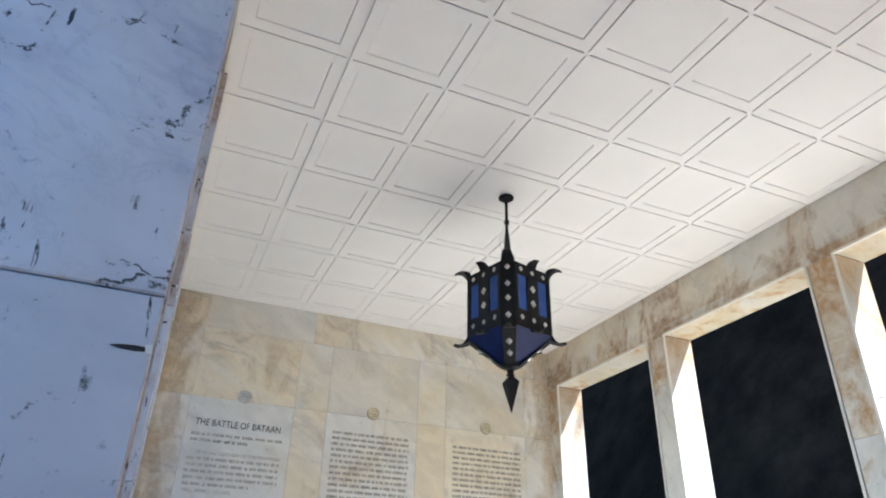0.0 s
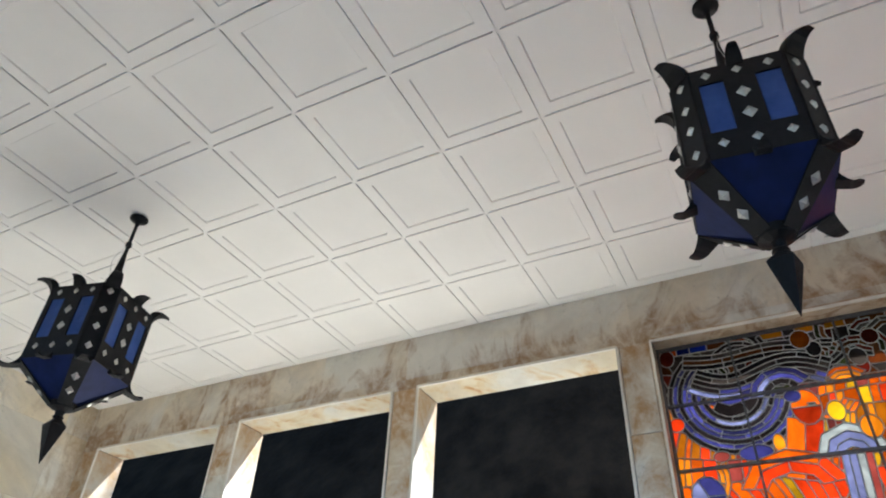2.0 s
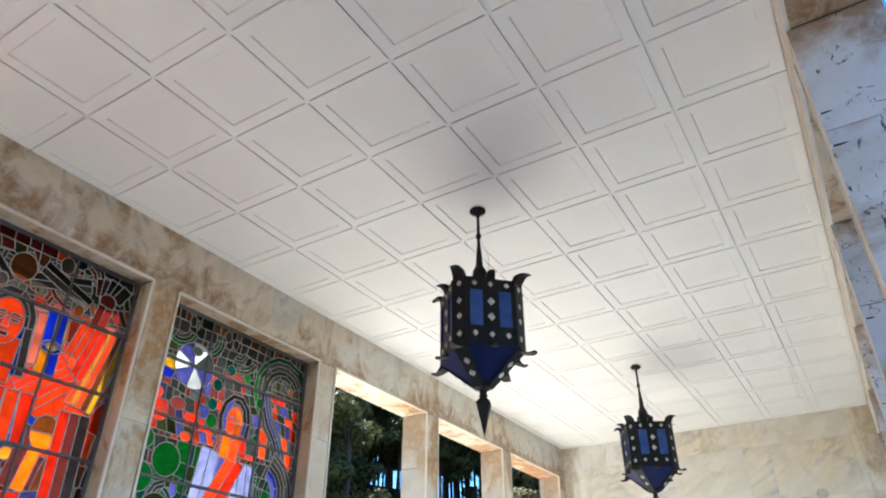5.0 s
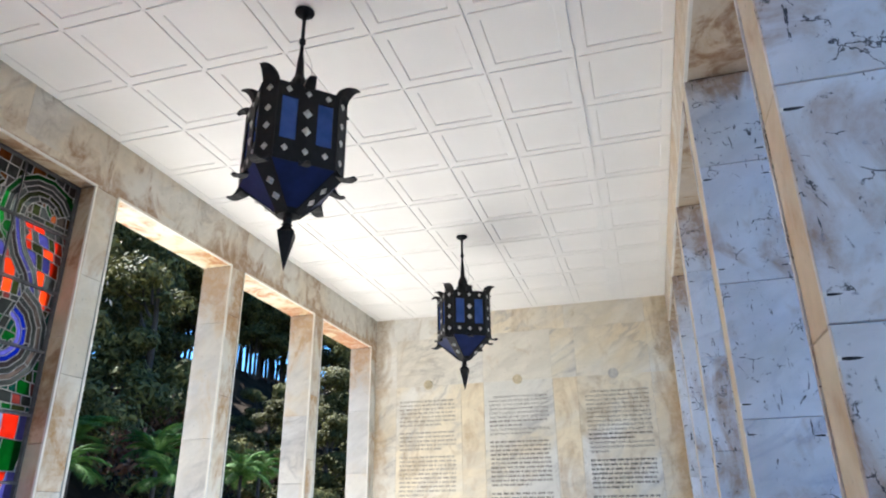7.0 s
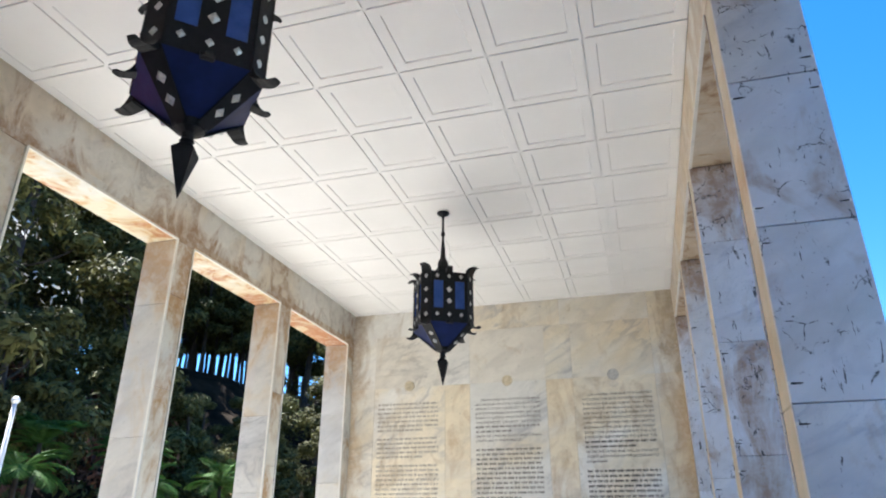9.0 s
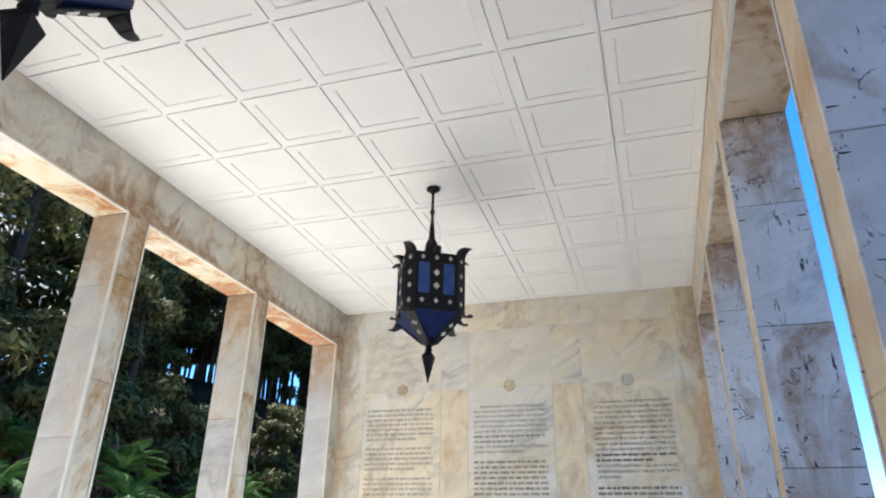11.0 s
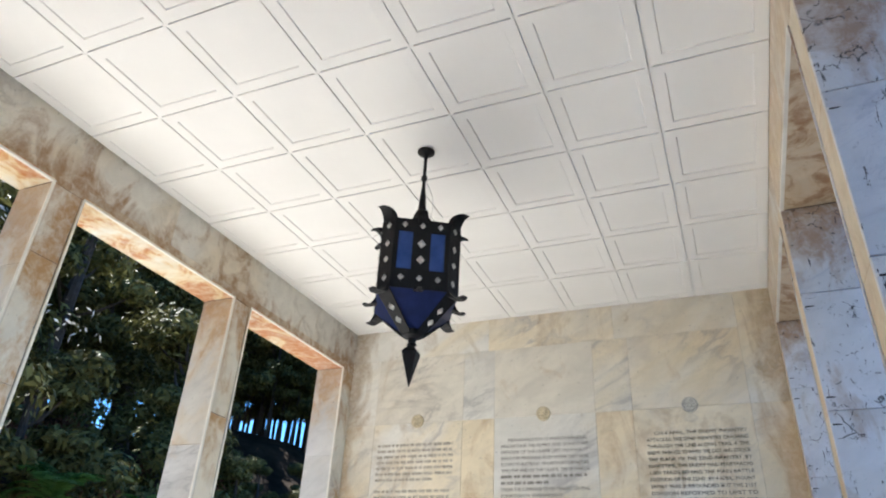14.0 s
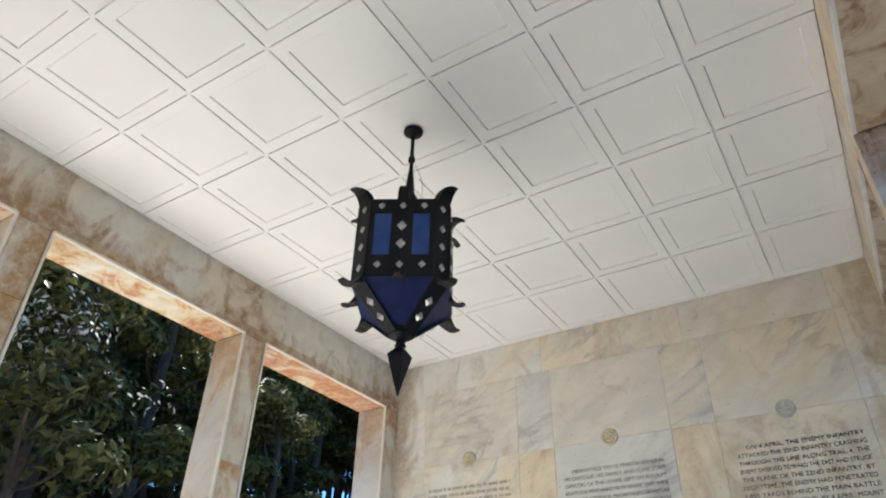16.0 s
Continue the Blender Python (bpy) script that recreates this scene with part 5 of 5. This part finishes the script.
def crown_mesh(name, seed, height, spread, start, leaves, mat, size=0.20):
    """Foliage of many small leaf sprays gathered in uneven clumps round the limbs."""
    rng = random.Random(seed)
    verts, faces = [], []
    clumps = []
    for i in range(26):
        f = rng.random() ** 0.85
        z = start + (height - start) * f
        rad = spread * (1.05 - 0.75 * f) * math.sqrt(rng.random())
        a = rng.uniform(0, 2 * math.pi)
        clumps.append((rad * math.cos(a), rad * math.sin(a), z, rng.uniform(0.55, 1.25) * spread * 0.36))
    for i in range(leaves):
        cx, cy, cz, cr = rng.choice(clumps)
        d = Vector((rng.gauss(0, 1), rng.gauss(0, 1), rng.gauss(0, 1))).normalized()
        r = cr * rng.random() ** 0.3
        p = Vector((cx, cy, cz)) + Vector((d.x * r, d.y * r, d.z * r * 0.55))
        out = (d + Vector((rng.gauss(0, 0.4), rng.gauss(0, 0.4), 0.35 + rng.gauss(0, 0.4)))).normalized()
        u = out.cross(Vector((rng.gauss(0, 1), rng.gauss(0, 1), rng.gauss(0, 1)))).normalized()
        v = out.cross(u)
        s = size * rng.uniform(0.5, 1.2)
        k = len(verts)
        verts.extend([p - u * s, p - v * s * 0.36 + Vector((0, 0, 0.15 * s)), p + u * s, p + v * s * 0.36 + Vector((0, 0, 0.15 * s))])
        faces.append((k, k + 1, k + 2, k + 3))
    me = bpy.data.meshes.new(name)
    me.from_pydata([tuple(v) for v in verts], [], faces)
    me.materials.append(mat)
    me.update()
    return me, clumps


def trunk_mesh(seed, height, radius, clumps):
    rng = random.Random(seed)
    bm = bmesh.new()

    def limb(a, b, r0, r1, bend, seg=7, n=6):
        rows = []
        for i in range(n + 1):
            s = i / n
            p = a.lerp(b, s) + bend * math.sin(math.pi * s)
            r = r0 + (r1 - r0) * s
            rows.append([bm.verts.new(p + Vector((r * math.cos(2 * math.pi * j / seg), r * math.sin(2 * math.pi * j / seg), 0))) for j in range(seg)])
        for p, q in zip(rows, rows[1:]):
            for j in range(seg):
                bm.faces.new((p[j], p[(j + 1) % seg], q[(j + 1) % seg], q[j]))
        bm.faces.new(rows[-1])

    top = Vector((rng.uniform(-0.5, 0.5), rng.uniform(-0.5, 0.5), height * 0.95))
    limb(Vector((0, 0, -0.8)), top, radius, radius * 0.22, Vector((rng.uniform(-0.3, 0.3), rng.uniform(-0.3, 0.3), 0)), 9, 9)
    for cx, cy, cz, cr in clumps[::2]:
        z = max(0.5, cz - rng.uniform(0.6, 1.6))
        limb(Vector((top.x * z / height, top.y * z / height, z)), Vector((cx, cy, cz)), radius * 0.32, 0.03, Vector((0, 0, -0.2)), 5, 4)
    me = bpy.data.meshes.new("trunk")
    bm.to_mesh(me)
    bm.free()
    me.materials.append(BARK)
    return me


def build_trees():
    kinds = []
    for seed, height, spread, start, leaves in ((1, 12.5, 3.4, 3.2, 8200), (2, 14.5, 3.0, 4.2, 7000), (3, 10.5, 3.6, 1.6, 8600), (4, 7.0, 3.0, 0.3, 7600), (5, 11.0, 2.3, 2.7, 5000)):
        me, cl = crown_mesh("crown", seed, height, spread, start, leaves, LEAF, 0.185)
        kinds.append((me, trunk_mesh(seed + 20, height, 0.17 + 0.012 * height if seed < 5 else 0.13, cl)))
    rng = random.Random(8)
    spots = []

    def stand(x, y, kind, scale, label="dark leafy tree on the shaded hillside"):
        turn, tall = rng.uniform(0, 360), rng.uniform(0.9, 1.1)
        # trees kept south of -9 stand unseen behind the bank to shade the terrace
        if y < -9 and (x > -14.2 or (x < -24 and int(-y) % 2)):
            return
        if -24 < x < -14.6 and -3 < y < 20 and int(3 * x + 7 * y) % 5 < 2:      # bare patches of the slope
            return
        crown, trunk = kinds[kind]
        t = new("tree")
        for nm, me in (("trunk", trunk), ("crown", crown)):
            o = new(nm, me)
            o.parent = t
        t.matrix_world = pose(x, y, hill(x, y), 0, 0, turn) @ Matrix.Diagonal((scale, scale, scale * tall, 1))
        tagged(t, label, "tree", "hillside trees")

    def glade(x, y):
        """The gap in the slope's trees, to the north-west, through which the ridge's bare trunks stand against the sky."""
        margin = math.degrees(math.atan(2.6 / math.hypot(x + 0.5, y + 7.5)))
        return 52 - margin < math.degrees(math.atan2(y + 7.5, -0.5 - x)) < 57.5 + margin and x > -29

    tries = 0
    while len(spots) < 250 and tries < 12000:
        tries += 1
        x, y = rng.uniform(-40, -13), rng.uniform(-58, 50)
        if x > -15 and y > -12:
            continue
        south = y < -9
        need = 2.0 if south else 2.4
        if all(math.hypot(x - a, y - b) > need for a, b in spots):
            spots.append((x, y))
            if glade(x, y):
                limit = (1.4 + 0.19 * math.hypot(x + 0.5, y + 7.5)) - hill(x, y)
                if limit > 1.2:
                    stand(x, y, 3, min(0.9, limit / 7.6))
            elif x < -29:
                if not 49 < math.degrees(math.atan2(y + 7.5, -0.5 - x)) < 59:
                    stand(x, y, rng.choice((0, 2, 2)), rng.uniform(1.0, 1.25), "tall dark tree on the ridge")
            elif x < -19 or south:
                stand(x, y, rng.choice((0, 2, 2, 3)), rng.uniform(0.85, 1.2))
            else:
                stand(x, y, rng.choice((3, 3, 2)), rng.uniform(0.6, 0.95))
    for k in range(46):
        # a thin row of slender trees on the ridge, with the sky between their trunks
        a, d = radians(48.5 + 11.5 * (k + rng.uniform(-0.4, 0.4)) / 46), rng.uniform(50, 57)
        stand(-0.5 - d * math.cos(a), -7.5 + d * math.sin(a), 4, rng.uniform(0.85, 1.2), "slender dark tree against the sky on the ridge")
    for x, y in ((46, 10), (52, 22), (44, -2), (58, 34), (50, 48)):
        stand(x, y, 3, 0.9, "distant tree below the terrace")


build_trees()


def frond_mesh(seed, length):
    """A palm frond: an arching rib with two rows of narrow leaflets."""
    rng = random.Random(seed)
    verts, faces = [], []
    n = 26
    pts = [Vector((length * s * (1 - 0.16 * s), 0, length * (0.55 * s - 0.75 * s * s))) for s in [i / n for i in range(n + 1)]]
    for i in range(1, n):
        s = i / n
        p, t = pts[i], (pts[i + 1] - pts[i - 1]).normalized()
        ln = length * 0.34 * math.sin(math.pi * min(1, 0.12 + s * 0.88)) ** 0.7
        for e in (-1, 1):
            d = (t * 0.65 + Vector((0, e, 0)) * 0.8 + Vector((0, 0, -0.25 + rng.uniform(-0.1, 0.1)))).normalized()
            k = len(verts)
            verts.extend([p - t * 0.012, p + t * 0.012, p + d * ln * 0.6 + t * 0.014, p + d * ln + Vector((0, 0, -0.10 * ln)), p + d * ln * 0.6 - t * 0.014])
            faces.append((k, k + 1, k + 2, k + 3, k + 4))
    for a, b in zip(pts, pts[1:]):
        k = len(verts)
        verts.extend([a + Vector((0, 0.012, 0)), a - Vector((0, 0.012, 0)), b - Vector((0, 0.010, 0)), b + Vector((0, 0.010, 0)), (a + b) / 2 - Vector((0, 0, 0.018))])
        faces.extend([(k, k + 1, k + 2, k + 3), (k, k + 4, k + 1), (k + 2, k + 4, k + 3)])
    me = bpy.data.meshes.new("frond")
    me.from_pydata([tuple(v) for v in verts], [], faces)
    me.materials.append(PALM)
    me.update()
    return me


def build_palms():
    rng = random.Random(17)
    fronds = [frond_mesh(k, 1.5) for k in range(3)]
    for x, y, tall, sc in ((-11.8, -0.8, 2.4, 0.8), (-12.4, 2.6, 2.3, 0.82), (-11.6, 5.2, 2.6, 0.76), (-13.5, 7.0, 2.6, 0.86), (-12.4, 9.5, 2.4, 0.8), (-10.8, -4.2, 2.1, 0.76), (-14.0, 4.5, 2.6, 0.84), (-13.4, 12.2, 2.4, 0.8)):
        p, h = new("palm"), tall + 0.35
        bm = bmesh.new()
        ring_solid(bm, [(0.10, -0.4), (0.085, 0.3 * h), (0.075, 0.7 * h), (0.06, h)], 9)
        part("trunk", bm, BARK, p, smooth=True)
        for i in range(17):
            f = new("frond", fronds[i % 3])
            f.parent = p
            f.matrix_local = pose(0, 0, h - 0.03, 0, rng.uniform(-62, 8), i * 137.5 + rng.uniform(-12, 12))
        p.matrix_world = pose(x, y, hill(x, y), 0, 0, rng.uniform(0, 360)) @ Matrix.Scale(sc, 4)
        tagged(p, "green feathery palm beside the hall", "palm", "garden palms")


build_palms()


def build_shrubs():
    rng = random.Random(31)
    a, _ = crown_mesh("leaves", 51, 2.2, 1.5, 0.1, 1700, LEAF, 0.13)
    c, _ = crown_mesh("leaves", 53, 1.4, 1.8, 0.0, 900, DRYLEAF, 0.13)
    for i in range(34):
        x, y = rng.uniform(-20, -14.2), rng.uniform(-5, 24)
        s = new("shrub", a)
        s.matrix_world = pose(x, y, hill(x, y) - 0.1, 0, 0, rng.uniform(0, 360)) @ Matrix.Scale(rng.uniform(0.6, 1.1), 4)
        tagged(s, "dark green leafy shrub on the slope", "shrub", "slope shrubs")
    for i in range(34):
        x, y = rng.uniform(-23, -15), rng.uniform(-4, 22)
        s = new("dry_shrub", c)
        s.matrix_world = pose(x, y, hill(x, y), 0, 0, rng.uniform(0, 360)) @ Matrix.Scale(rng.uniform(0.7, 1.2), 4)
        tagged(s, "dry reddish undergrowth on the slope", "shrub", "dry undergrowth")
    t = new("blossoming_tree")
    green, cl = crown_mesh("crown", 54, 8.2, 2.2, 2.5, 3200, LEAF, 0.17)
    pale, _ = crown_mesh("blossoms", 55, 7.6, 2.1, 5.5, 900, BLOSSOM, 0.085)
    for nm, me in (("trunk", trunk_mesh(56, 8.0, 0.2, cl)), ("crown", green), ("blossoms", pale)):
        o = new(nm, me)
        o.parent = t
    t.matrix_world = pose(-13.3, 0.77, hill(-13.3, 0.77), 0, 0, 20)
    tagged(t, "tree with pale blossoms among dark leaves", "tree")


build_shrubs()


def build_pole():
    root = new("flagpole")
    bm = bmesh.new()
    ring_solid(bm, [(0.042, 0.0), (0.037, 1.5), (0.028, 3.27)], 14)
    part("pole", bm, WHITE, root, smooth=True)
    bm = bmesh.new()
    bmesh.ops.create_uvsphere(bm, u_segments=14, v_segments=8, radius=0.055, matrix=Matrix.Translation((0, 0, 3.31)))
    part("ball_finial", bm, WHITE, root, smooth=True)
    root.location = (-8.83, -0.98, -0.16)
    tagged(root, "white painted metal pole with a ball top", "pole")


build_pole()
